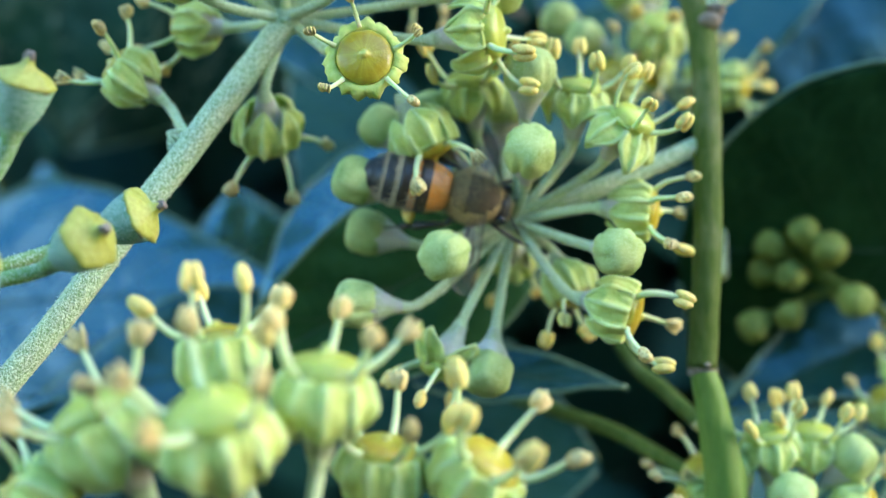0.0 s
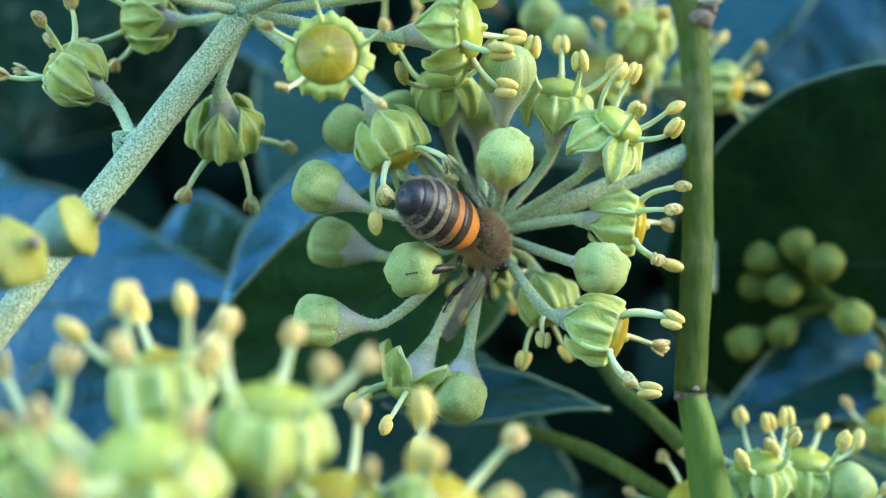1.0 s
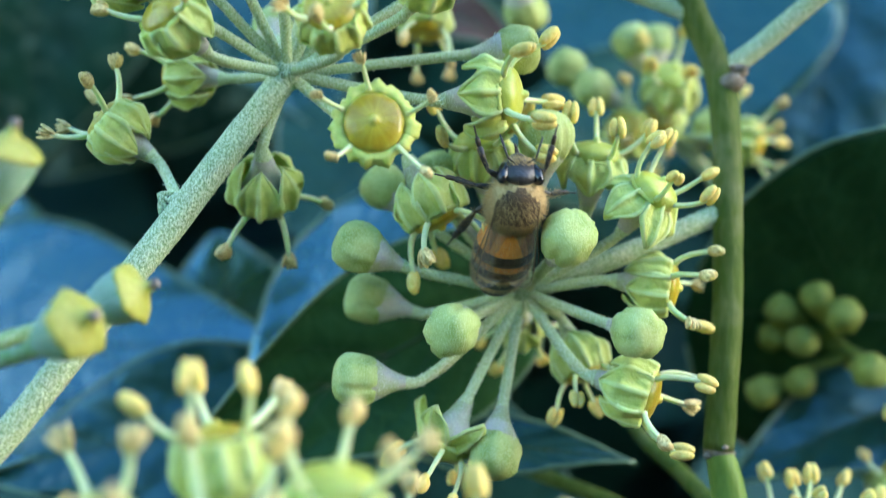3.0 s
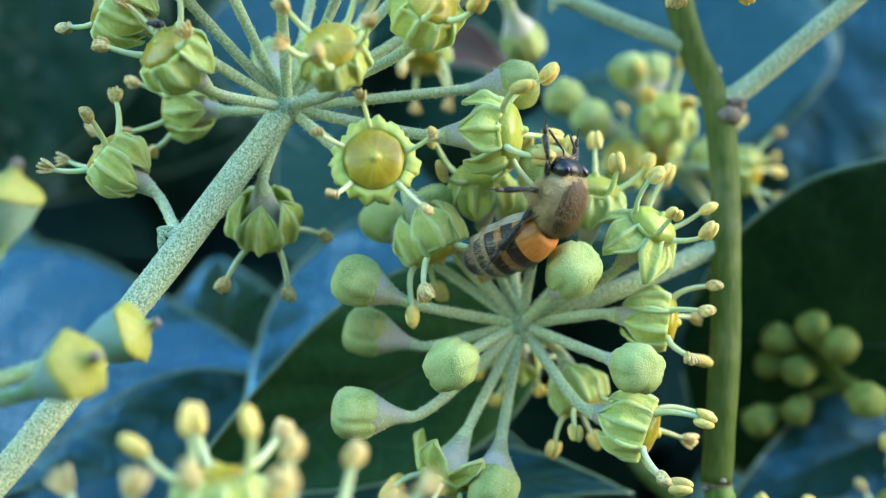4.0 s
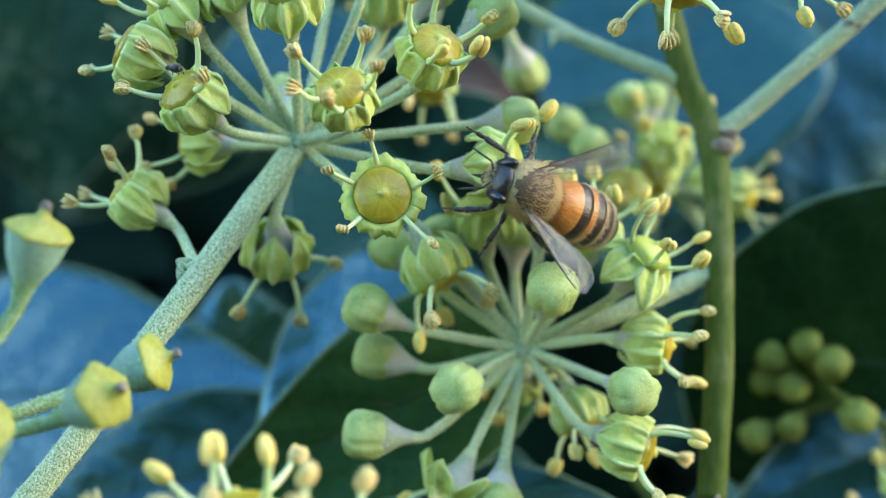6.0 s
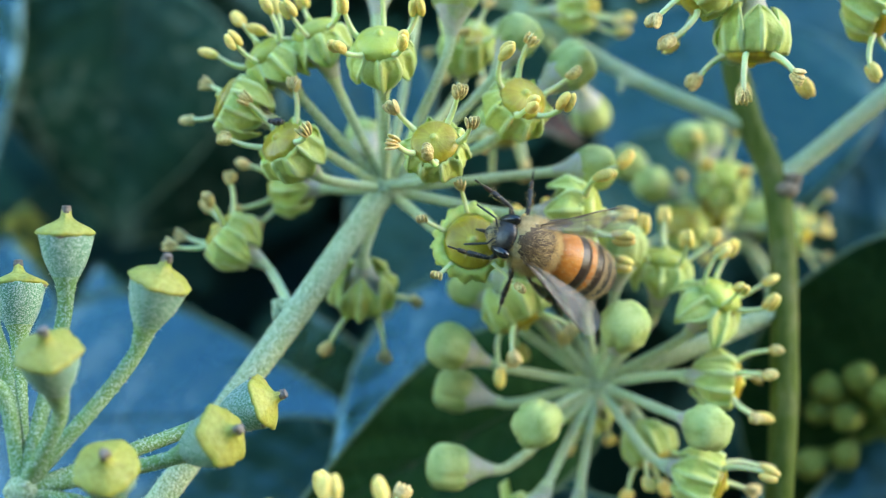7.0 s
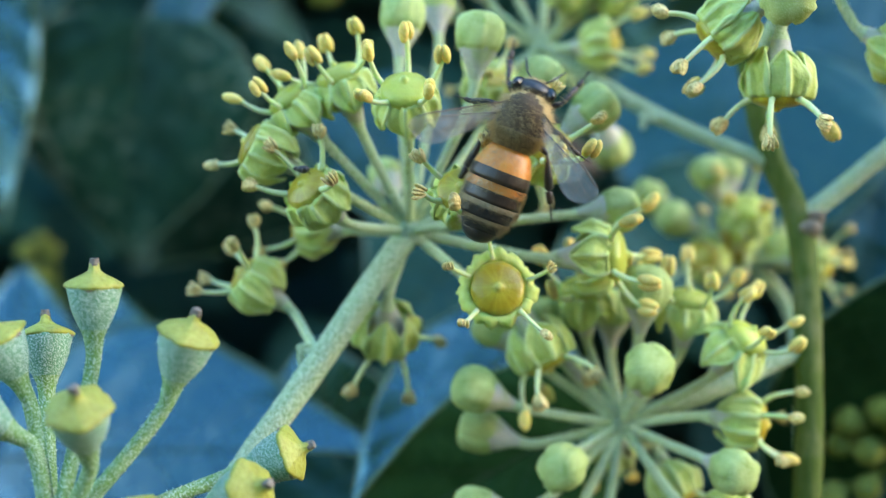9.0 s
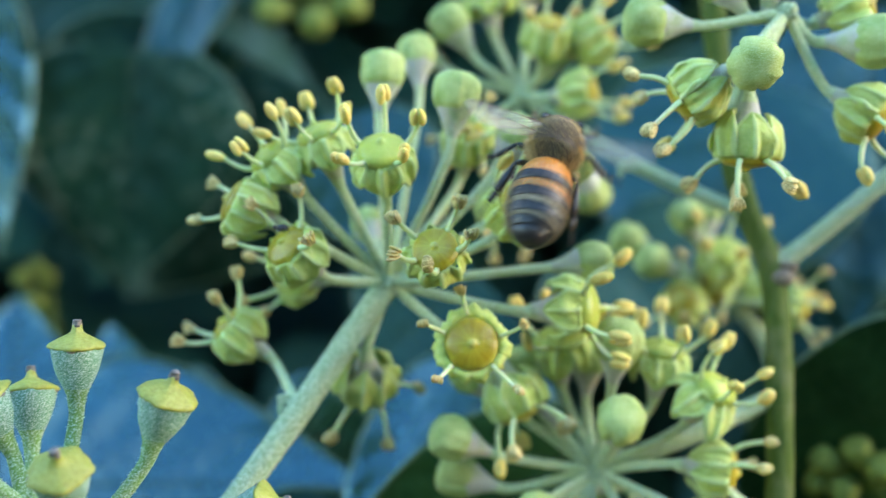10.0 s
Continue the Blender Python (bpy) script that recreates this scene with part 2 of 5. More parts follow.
# the bee
AMBER = surface("bee_amber", [(0.3, (0.50, 0.145, 0.018)), (0.7, (0.62, 0.225, 0.035))], [(0.3, (0.44, 0.12, 0.015)), (0.7, (0.68, 0.29, 0.07))], 0.34, 0.5, 0.1, 500, 3500, relief=0.3, stretch=(0.3, 1, 1))
TAN = surface("bee_tan_band", [(0.3, (0.40, 0.30, 0.18)), (0.7, (0.56, 0.45, 0.30))], [(0.3, (0.36, 0.26, 0.15)), (0.7, (0.64, 0.53, 0.37))], 0.7, 0.2, 0, 600, 4200, relief=0.6, stretch=(0.2, 1, 1))
BLACK = surface("bee_dark_shell", [(0.3, (0.014, 0.013, 0.013)), (0.7, (0.034, 0.028, 0.025))], [(0.3, (0.010, 0.010, 0.010)), (0.7, (0.05, 0.04, 0.035))], 0.36, 0.5, 0, 500, 3500, relief=0.25)
BROWN = surface("bee_brown_band", [(0.3, (0.020, 0.014, 0.011)), (0.7, (0.045, 0.028, 0.018))], [(0.3, (0.018, 0.013, 0.010)), (0.7, (0.07, 0.042, 0.025))], 0.36, 0.45, 0, 500, 3500, relief=0.3, stretch=(0.3, 1, 1))
BALD = surface("bee_brown_back", [(0.3, (0.066, 0.040, 0.024)), (0.7, (0.135, 0.084, 0.044))], [(0.3, (0.05, 0.032, 0.022)), (0.7, (0.19, 0.12, 0.062))], 0.6, 0.25, 0, 500, 3500, relief=0.4)
EYE = surface("bee_eye", [(0.3, (0.008, 0.008, 0.010)), (0.7, (0.016, 0.014, 0.014))], [(0.3, (0.008, 0.008, 0.010)), (0.7, (0.02, 0.018, 0.018))], 0.16, 0.6, 0, 500, 9000, relief=0.1)
FUR = surface("bee_fur", [(0.3, (0.56, 0.37, 0.16)), (0.7, (0.72, 0.53, 0.27))], [(0.3, (0.50, 0.32, 0.13)), (0.7, (0.80, 0.63, 0.35))], 0.9, 0.1, 0, 600, 4000, relief=0.8)


def wing_material():
    m, n, l, b = material("wing_membrane", 0.34, 0.35)
    b.inputs["Base Color"].default_value = (0.62, 0.56, 0.48, 1)
    f = noise_tex(n, l, 900, 3, 0.6)
    l.new(ramp(n, l, f, [(0.3, (0.34, 0.30, 0.25)), (0.7, (0.52, 0.47, 0.41))]), b.inputs["Base Color"])
    tr = n.new("ShaderNodeBsdfTransparent")
    mx = n.new("ShaderNodeMixShader")
    mx.inputs["Fac"].default_value = 0.16
    l.new(tr.outputs[0], mx.inputs[1]), l.new(b.outputs[0], mx.inputs[2])
    l.new(mx.outputs[0], n["Material Output"].inputs["Surface"])
    bump(n, l, b, f, 0.3, 0.0002)
    return m


WING = wing_material()

# ---- building blocks (sizes in centimetres, placed at one hundredth) ----
rnd = random.Random(7)


def pt(x, y, z):
    """A place given in centimetres round the flower heads, which grow a metre above the ground."""
    return Vector((x * CM, y * CM, 1 + z * CM))


def finish(name, bm, mats, smooth=True):
    bmesh.ops.recalc_face_normals(bm, faces=bm.faces)
    for v in bm.verts:
        v.co *= CM
    me = bpy.data.meshes.new(name)
    bm.to_mesh(me)
    bm.free()
    for m in mats if isinstance(mats, (list, tuple)) else [mats]:
        me.materials.append(m)
    if smooth:
        me.shade_smooth()
    return me


def part(name, data, mats, parent, label="", m=None):
    """One mesh object under a thing or a part; data is a bmesh in centimetres or a finished mesh."""
    me = finish(name, data, mats) if isinstance(data, bmesh.types.BMesh) else data
    ob = new(name, me)
    ob.parent = parent
    if m is not None:
        ob.matrix_basis = m
    if label:
        tagged(ob, label)
    return ob


def thing(name, label, category, at, group="", kind=""):
    ob = new(name)
    ob.empty_display_size = 0.002
    ob.location = at
    return tagged(ob, label, category, group, kind)


def aligned(at, axis, spin=0.0):
    """A pose in centimetres whose z runs along axis."""
    q = Vector(axis).to_track_quat("Z", "Y").to_matrix().to_4x4()
    return Matrix.Translation(Vector(at) * CM) @ q @ Matrix.Rotation(spin, 4, "Z")


def tube(bm, pts, radii, n=10, close=True, wobble=0.0, mat=0):
    pts = [Vector(p) for p in pts]
    t0 = (pts[1] - pts[0]).normalized()
    side = t0.orthogonal().normalized()
    rings = []
    for i, p in enumerate(pts):
        t = (pts[min(i + 1, len(pts) - 1)] - pts[max(i - 1, 0)]).normalized()
        side = (side - t * side.dot(t)).normalized()
        up = t.cross(side)
        r = radii[i]
        ring = []
        for k in range(n):
            a = 2 * math.pi * k / n
            rr = r * (1 + wobble * noise.noise(Vector((p.x * 3 + k, p.y * 3, p.z * 3))))
            ring.append(bm.verts.new(p + (side * math.cos(a) + up * math.sin(a)) * rr))
        rings.append(ring)
    for a, b in zip(rings, rings[1:]):
        for k in range(n):
            bm.faces.new((a[k], a[(k + 1) % n], b[(k + 1) % n], b[k])).material_index = mat
    if close:
        bm.faces.new(rings[0][::-1]).material_index = mat
        bm.faces.new(rings[-1]).material_index = mat
    return rings


def bezier(a, b, c, d, n):
    out = []
    for i in range(n + 1):
        t = i / n
        out.append(a * (1 - t) ** 3 + b * 3 * t * (1 - t) ** 2 + c * 3 * t * t * (1 - t) + d * t**3)
    return out


def smooth_line(pts, n=8):
    """A curve through the points."""
    pts = [Vector(p) for p in pts]
    out = []
    for i in range(len(pts) - 1):
        p0, p1, p2, p3 = pts[max(i - 1, 0)], pts[i], pts[i + 1], pts[min(i + 2, len(pts) - 1)]
        for k in range(n):
            t = k / n
            out.append(0.5 * (2 * p1 + (p2 - p0) * t + (2 * p0 - 5 * p1 + 4 * p2 - p3) * t * t + (3 * p1 - p0 - 3 * p2 + p3) * t**3))
    return out + [pts[-1]]


def revolve(bm, profile, n=20, shape=None, mat=0):
    """A body of revolution about z from (radius, height) pairs; shape(angle, height) scales the radius."""
    rings = []
    for r, z in profile:
        if r < 1e-5:
            rings.append([bm.verts.new((0, 0, z))])
            continue
        ring = []
        for k in range(n):
            a = 2 * math.pi * k / n
            s = shape(a, z) if shape else 1.0
            ring.append(bm.verts.new((r * s * math.cos(a), r * s * math.sin(a), z)))
        rings.append(ring)
    for a, b in zip(rings, rings[1:]):
        for k in range(n):
            k2 = (k + 1) % n
            if len(a) == 1:
                f = (a[0], b[k2], b[k])
            elif len(b) == 1:
                f = (a[k], a[k2], b[0])
            else:
                f = (a[k], a[k2], b[k2], b[k])
            bm.faces.new(f).material_index = mat
    for ring, flip in ((rings[0], True), (rings[-1], False)):
        if len(ring) > 1:
            bm.faces.new(ring[::-1] if flip else ring).material_index = mat
    return rings


def slab(bm, nu, nv, fn, thick, rib=0):
    """A closed curved sheet: fn(u, v) with u, v in 0..1, thickened along its normals; the middle strip takes the second material."""
    e = 1e-3
    top, low = [], []
    for i in range(nu + 1):
        rt, rl = [], []
        for j in range(nv + 1):
            u, v = i / nu, j / nv
            p = fn(u, v)
            u2, v2 = min(max(u, e), 1 - e), min(max(v, e), 1 - e)
            nrm = (fn(u2 + e, v2) - fn(u2 - e, v2)).cross(fn(u2, v2 + e) - fn(u2, v2 - e))
            nrm = nrm.normalized() if nrm.length > 1e-12 else Vector((0, 0, 1))
            edge = 0.25 if j in (0, nv) or i in (0, nu) else 1.0
            rt.append(bm.verts.new(p + nrm * thick * 0.5 * edge))
            rl.append(bm.verts.new(p - nrm * thick * 0.5 * edge))
        top.append(rt), low.append(rl)
    for i in range(nu):
        for j in range(nv):
            bm.faces.new((top[i][j], top[i + 1][j], top[i + 1][j + 1], top[i][j + 1])).material_index = int(abs(j + 0.5 - nv / 2) < rib or (rib > 0 and j in (0, 1, nv - 2, nv - 1)))
            bm.faces.new((low[i][j], low[i][j + 1], low[i + 1][j + 1], low[i + 1][j])).material_index = int(abs(j + 0.5 - nv / 2) < rib)
    for i in range(nu):
        for j in (0, nv):
            bm.faces.new((top[i][j], top[i + 1][j], low[i + 1][j], low[i][j]))
    for j in range(nv):
        for i in (0, nu):
            bm.faces.new((top[i][j], top[i][j + 1], low[i][j + 1], low[i][j]))


def ellipsoid(bm, centre, radii, nu=10, nv=7, turn=None, mat=0):
    c, rings = Vector(centre), []
    for i in range(nv + 1):
        th = math.pi * i / nv
        row = []
        for k in range(1 if i in (0, nv) else nu):
            a = 2 * math.pi * k / nu
            p = Vector((radii[0] * math.sin(th) * math.cos(a), radii[1] * math.sin(th) * math.sin(a), radii[2] * math.cos(th)))
            row.append(bm.verts.new(c + (turn @ p if turn else p)))
        rings.append(row)
    for a, b in zip(rings, rings[1:]):
        for k in range(nu):
            k2 = (k + 1) % nu
            if len(a) == 1:
                f = (a[0], b[k], b[k2])
            elif len(b) == 1:
                f = (a[k2], a[k], b[0])
            else:
                f = (a[k], b[k], b[k2], a[k2])
            bm.faces.new(f).material_index = mat


# ---- flower pieces, each shape made a few times and shared ----
def petal_mesh(seed, style):
    """A triangular petal with a raised midrib and rims. Bent back it hugs the calyx (0), hangs looser (1) or spreads (2); x points out, z along the flower."""
    r = random.Random(seed)
    length = (0.37, 0.36, 0.34)[style] + r.uniform(-0.02, 0.02)
    skew, curl = r.uniform(-0.05, 0.05), r.uniform(0.7, 1.3)
    bm = bmesh.new()

    def fn(u, v):
        y = (v - 0.5) * 2
        taper = max(0.0, 1 - u ** (4.4, 2.1, 2.4)[style]) ** (0.75, 0.85, 0.75)[style]
        rib = 0.034 * math.exp(-((y / 0.13) ** 2)) * (1 - 0.5 * u) + 0.026 * math.exp(-(((abs(y) - 0.90) / 0.10) ** 2)) * (1 - 0.6 * u)
        hollow = (-0.024 * math.sin(math.pi * min(1, abs(y))) + 0.006 * math.cos(11 * y + 3 * u)) * (1 - u) + 0.030 * noise.noise(Vector((u * 3.2 + seed, y * 2.0, seed * 1.7)))
        if style < 2:
            ang = radians(38) * (0.98 + 0.12 * math.sin(math.pi * u)) * (taper + 0.02) * y + skew * u
            flare = 0.0 if style == 0 else 0.045 * u
            rad = 0.205 + 0.072 * math.sin(math.pi * 0.9 * u) - (0.118 * u**2 if style == 0 else 0.075 * u) + flare + 0.012 * curl * u**5 + 0.010 * math.sin(6 * u + seed) * abs(y) + rib + hollow
            return Vector((rad * math.cos(ang) - 0.185, rad * math.sin(ang), 0.025 - length * u * (1 - 0.12 * style)))
        w = 0.155 * (0.75 + 0.45 * math.sin(math.pi * u**0.9)) * taper + 0.003
        droop = radians(38)
        out = -0.05 * y * y + rib + hollow - 0.08 * curl * u * u
        d = u * length
        return Vector((out * math.sin(droop) + d * math.cos(droop), y * w + skew * u * 0.3, -d * math.sin(droop) + out * math.cos(droop)))

    slab(bm, 12, 26, fn, 0.020, 0.6)
    return finish("petal", bm, [PETAL, PETAL_RIB])


def anther_mesh(seed, old):
    r = random.Random(seed)
    bm = bmesh.new()
    if old:
        for k in range(4):
            y = k - 1.5
            curl = Matrix.Rotation(-0.22 * y + r.uniform(-0.08, 0.08), 3, "X") @ Matrix.Rotation(r.uniform(-0.25, 0.25), 3, "Y")
            ellipsoid(bm, (r.uniform(-0.008, 0.008), 0.024 * y, 0.045 - 0.006 * y * y), (0.040 + r.uniform(0, 0.010), 0.0165, 0.066 + r.uniform(-0.008, 0.010)), 9, 7, curl)
        ellipsoid(bm, (0.012, 0, 0.035), (0.030, 0.040, 0.040), 8, 6)
    else:
        for s in (-1, 1):
            ellipsoid(bm, (0, s * 0.030, 0.060), (0.046, 0.040, 0.084 + r.uniform(-0.006, 0.010)), 10, 8, Matrix.Rotation(s * 0.10, 3, "X"))
    return finish("anther", bm, ANTHER_OLD if old else ANTHER)


def filament_mesh(seed, length, bend):
    """From the disc's rim outwards; x out, z along the flower. Its far end is returned too."""
    bm = bmesh.new()
    a, d = Vector((0, 0, 0)), Vector((length * math.sin(bend), 0, length * math.cos(bend)))
    b, c = Vector((length * 0.32, 0, length * 0.12)), d - Vector((length * 0.22 * math.sin(bend * 0.5), 0, length * 0.22 * math.cos(bend * 0.5)))
    pts = bezier(a, b, c, d, 7)
    tube(bm, pts, [0.026, 0.025, 0.023, 0.022, 0.021, 0.020, 0.019, 0.018], 8)
    return finish("filament", bm, FILAMENT), d, (pts[-1] - pts[-2]).normalized()


def bud_cap_mesh(seed, mat=None):
    """Five petals still closed: a dome with five faint seams, blunt on top."""
    r = random.Random(seed)
    bm = bmesh.new()
    prof = [(0.150, -0.135), (0.170, -0.128), (0.190, -0.085), (0.205, -0.02), (0.206, 0.05), (0.192, 0.115), (0.158, 0.165), (0.10, 0.195), (0.05, 0.202), (0, 0.200)]

    def shape(a, z):
        seam = abs(math.cos(2.5 * a))
        return 1 - 0.10 * (1 - seam) ** 4 + 0.045 * seam**6 * max(0.0, min(1.0, 4 * (z + 0.12))) + 0.016 * math.cos(15 * a + seed) + 0.06 * math.cos(5 * a + math.pi) * (z + 0.1) + 0.13 * noise.noise(Vector((math.cos(a) * 1.9 + seed * 3, math.sin(a) * 1.9, z * 8))) + 0.03 * noise.noise(Vector((math.cos(a) * 6 + seed, math.sin(a) * 6, z * 30)))

    revolve(bm, prof, 40, shape)
    return finish("petal_cap", bm, mat or BUD)


def disc_mesh(seed, r0=0.190, mat=None, dome=1.0):
    bm = bmesh.new()
    prof = [(r0, -0.02), (r0 * 1.01, 0.012), (r0 * 0.95, 0.040), (r0 * 0.8, 0.058), (r0 * 0.55, 0.070), (r0 * 0.3, 0.078), (0.036, 0.082), (0.028, 0.094), (0.020, 0.106), (0.010, 0.110), (0, 0.110)]
    prof = [(r, z * (dome if z > 0.02 else 1)) for r, z in prof]
    revolve(bm, prof, 32, lambda a, z: 1 + 0.012 * math.cos(10 * a + seed) + 0.01 * noise.noise(Vector((math.cos(a) * 2 + seed, math.sin(a) * 2, z * 9))))
    return finish("nectar_disc", bm, mat or DISC)


def rim_mesh(seed, r0=0.190):
    """The calyx rim with its small uneven teeth."""
    bm = bmesh.new()
    prof = [(r0 * 0.86, -0.05), (r0 * 1.06, -0.035), (r0 * 1.12, -0.012), (r0 * 1.0, 0.008), (r0 * 0.9, 0.002)]
    revolve(bm, prof, 60, lambda a, z: 1 + (0.10 * max(0, math.cos(10 * a + 0.9 * math.sin(a + seed))) ** 2 * (1 + 0.6 * math.sin(3 * a + seed)) + 0.04 * math.sin(5 * a) + 0.05 * math.sin(2 * a + seed)) * (1 if z > -0.03 else 0.3))
    return finish("calyx_rim", bm, PETAL)


PETALS = {k: [petal_mesh(10 * k + s, k) for s in range(4)] for k in range(3)}
ANTHERS = {old: [anther_mesh(s, old) for s in range(4)] for old in (False, True)}
FILAMENTS = [filament_mesh(s, 0.29 + 0.025 * s, b) for s, b in enumerate((0.62, 0.85, 0.45, 1.05, 0.3))]
CAPS = [bud_cap_mesh(s) for s in range(5)]
SHADED_CAPS = [bud_cap_mesh(s, BUD_SHADED) for s in range(3)]
DISCS = [disc_mesh(s) for s in range(3)]
GREEN_DISCS = [disc_mesh(s + 5, 0.205, DISC_GREEN, 1.5) for s in range(3)]


def frill_mesh(seed, r0=0.195):
    """What is left of the petals round a disc: a thin wavy frill with torn, uneven lobes."""
    bm = bmesh.new()

    def fn(u, v):
        a = 2 * math.pi * u
        c = Vector((math.cos(a), math.sin(a), 0))
        lobe = 0.062 + 0.007 * max(0.0, math.cos(10 * a + 0.8 * math.sin(2 * a + seed))) ** 2 + 0.045 * noise.noise(c * 3 + Vector((seed, 0, 0))) + 0.030 * noise.noise(c * 9 + Vector((0, seed, 0)))
        return c * (r0 * 0.88 + (0.09 * r0 + max(0.012, lobe)) * v) + Vector((0, 0, -0.01 + 0.025 * math.sin(math.pi * v) - 0.03 * v * noise.noise(c * 5) - 0.035 * v * v))

    slab(bm, 90, 5, fn, 0.014)
    return finish("calyx_rim", bm, PETAL)


RIMS = [rim_mesh(s) for s in range(2)]
FRILLS = [frill_mesh(s + 3) for s in range(2)]


def stalk_mesh(name, hub_off, centre, axis, size, kind, shaded):
    """Flower stalk from the head's middle, swelling into the calyx below the flower; in the head's space."""
    axis = Vector(axis).normalized()
    c = Vector(centre)
    start = Vector(hub_off)
    foot = c - axis * {"bud": 0.46, "open": 0.50, "fruit": 0.64}[kind] * size
    run = (foot - start).length
    way = (foot - start).normalized()
    mid1 = start + way * run * 0.4
    mid2 = foot - (axis * 0.5 + way * 0.5) * run * 0.22
    pts = bezier(start, mid1, mid2, foot, 10)
    r = 0.043 * size**0.5
    if kind == "fruit":
        r = 0.056
    radii = [r * (1.25 if i == 0 else 1.0) for i in range(len(pts))]
    if kind == "bud":
        prof = [(0.38, 0.052), (0.31, 0.072), (0.25, 0.100), (0.19, 0.135), (0.14, 0.162), (0.09, 0.168), (0.05, 0.150)]
    elif kind == "fruit":
        prof = [(0.56, 0.078), (0.46, 0.092), (0.38, 0.125), (0.30, 0.168), (0.20, 0.208), (0.10, 0.232), (0.02, 0.248), (-0.015, 0.250), (-0.02, 0.225)]
    else:
        prof = [(0.42, 0.066), (0.33, 0.09), (0.24, 0.125), (0.15, 0.160), (0.08, 0.178), (0.02, 0.185), (-0.01, 0.178)]
    for back, rr in prof:
        pts.append(c - axis * back * size)
        radii.append(rr * size)
    bm = bmesh.new()
    tube(bm, pts, radii, 24 if kind == "fruit" else 18, True, 0.04 if kind == "fruit" else 0.10)
    cut = (foot - c).length * (0.66 if kind == "fruit" else 0.9)
    for f in bm.faces:
        f.material_index = 1 if (f.calc_center_median() - c).length < cut else 0
    # shaded heads get darker stalk and bud colours in place of real shade
    me = finish(name, bm, [FRUIT_STALK, FRUIT] if kind == "fruit" else [GREEN_STEM, BUD_SHADED] if shaded else [PEDICEL, CALYX])
    return me, pts, radii


def felt(name, parent, pts, radii, seed, density=230):
    """Short pale hairs standing off a stalk; pts in centimetres in the parent's space."""
    r = random.Random(seed)
    verts, faces = [], []
    for (a, b), (ra, rb) in zip(zip(pts, pts[1:]), zip(radii, radii[1:])):
        d = b - a
        if d.length < 1e-4:
            continue
        t = d.normalized()
        side = t.orthogonal().normalized()
        up = t.cross(side)
        for _ in range(int(density * d.length * (0.6 + 5 * max(ra, rb)) + r.random())):
            k, g = r.random(), r.uniform(0, 6.283)
            out = side * math.cos(g) + up * math.sin(g)
            p = a + d * k + out * (ra + (rb - ra) * k)
            w = (out + t * r.uniform(-0.9, 0.9) + side * r.uniform(-0.6, 0.6) + up * r.uniform(-0.6, 0.6)).normalized()
            q = w.orthogonal().normalized() * 0.0032
            q2 = w.cross(q)
            n = len(verts)
            verts += [p + q, p - q * 0.5 + q2 * 0.87, p - q * 0.5 - q2 * 0.87, p + w * r.uniform(0.008, 0.026)]
            faces += [(n, n + 1, n + 3), (n + 1, n + 2, n + 3), (n + 2, n, n + 3)]
    if not faces:
        return None
    me = bpy.data.meshes.new(name)
    me.from_pydata([tuple(v * CM) for v in verts], [], faces)
    me.materials.append(HAIR)
    return part(name, me, None, parent)


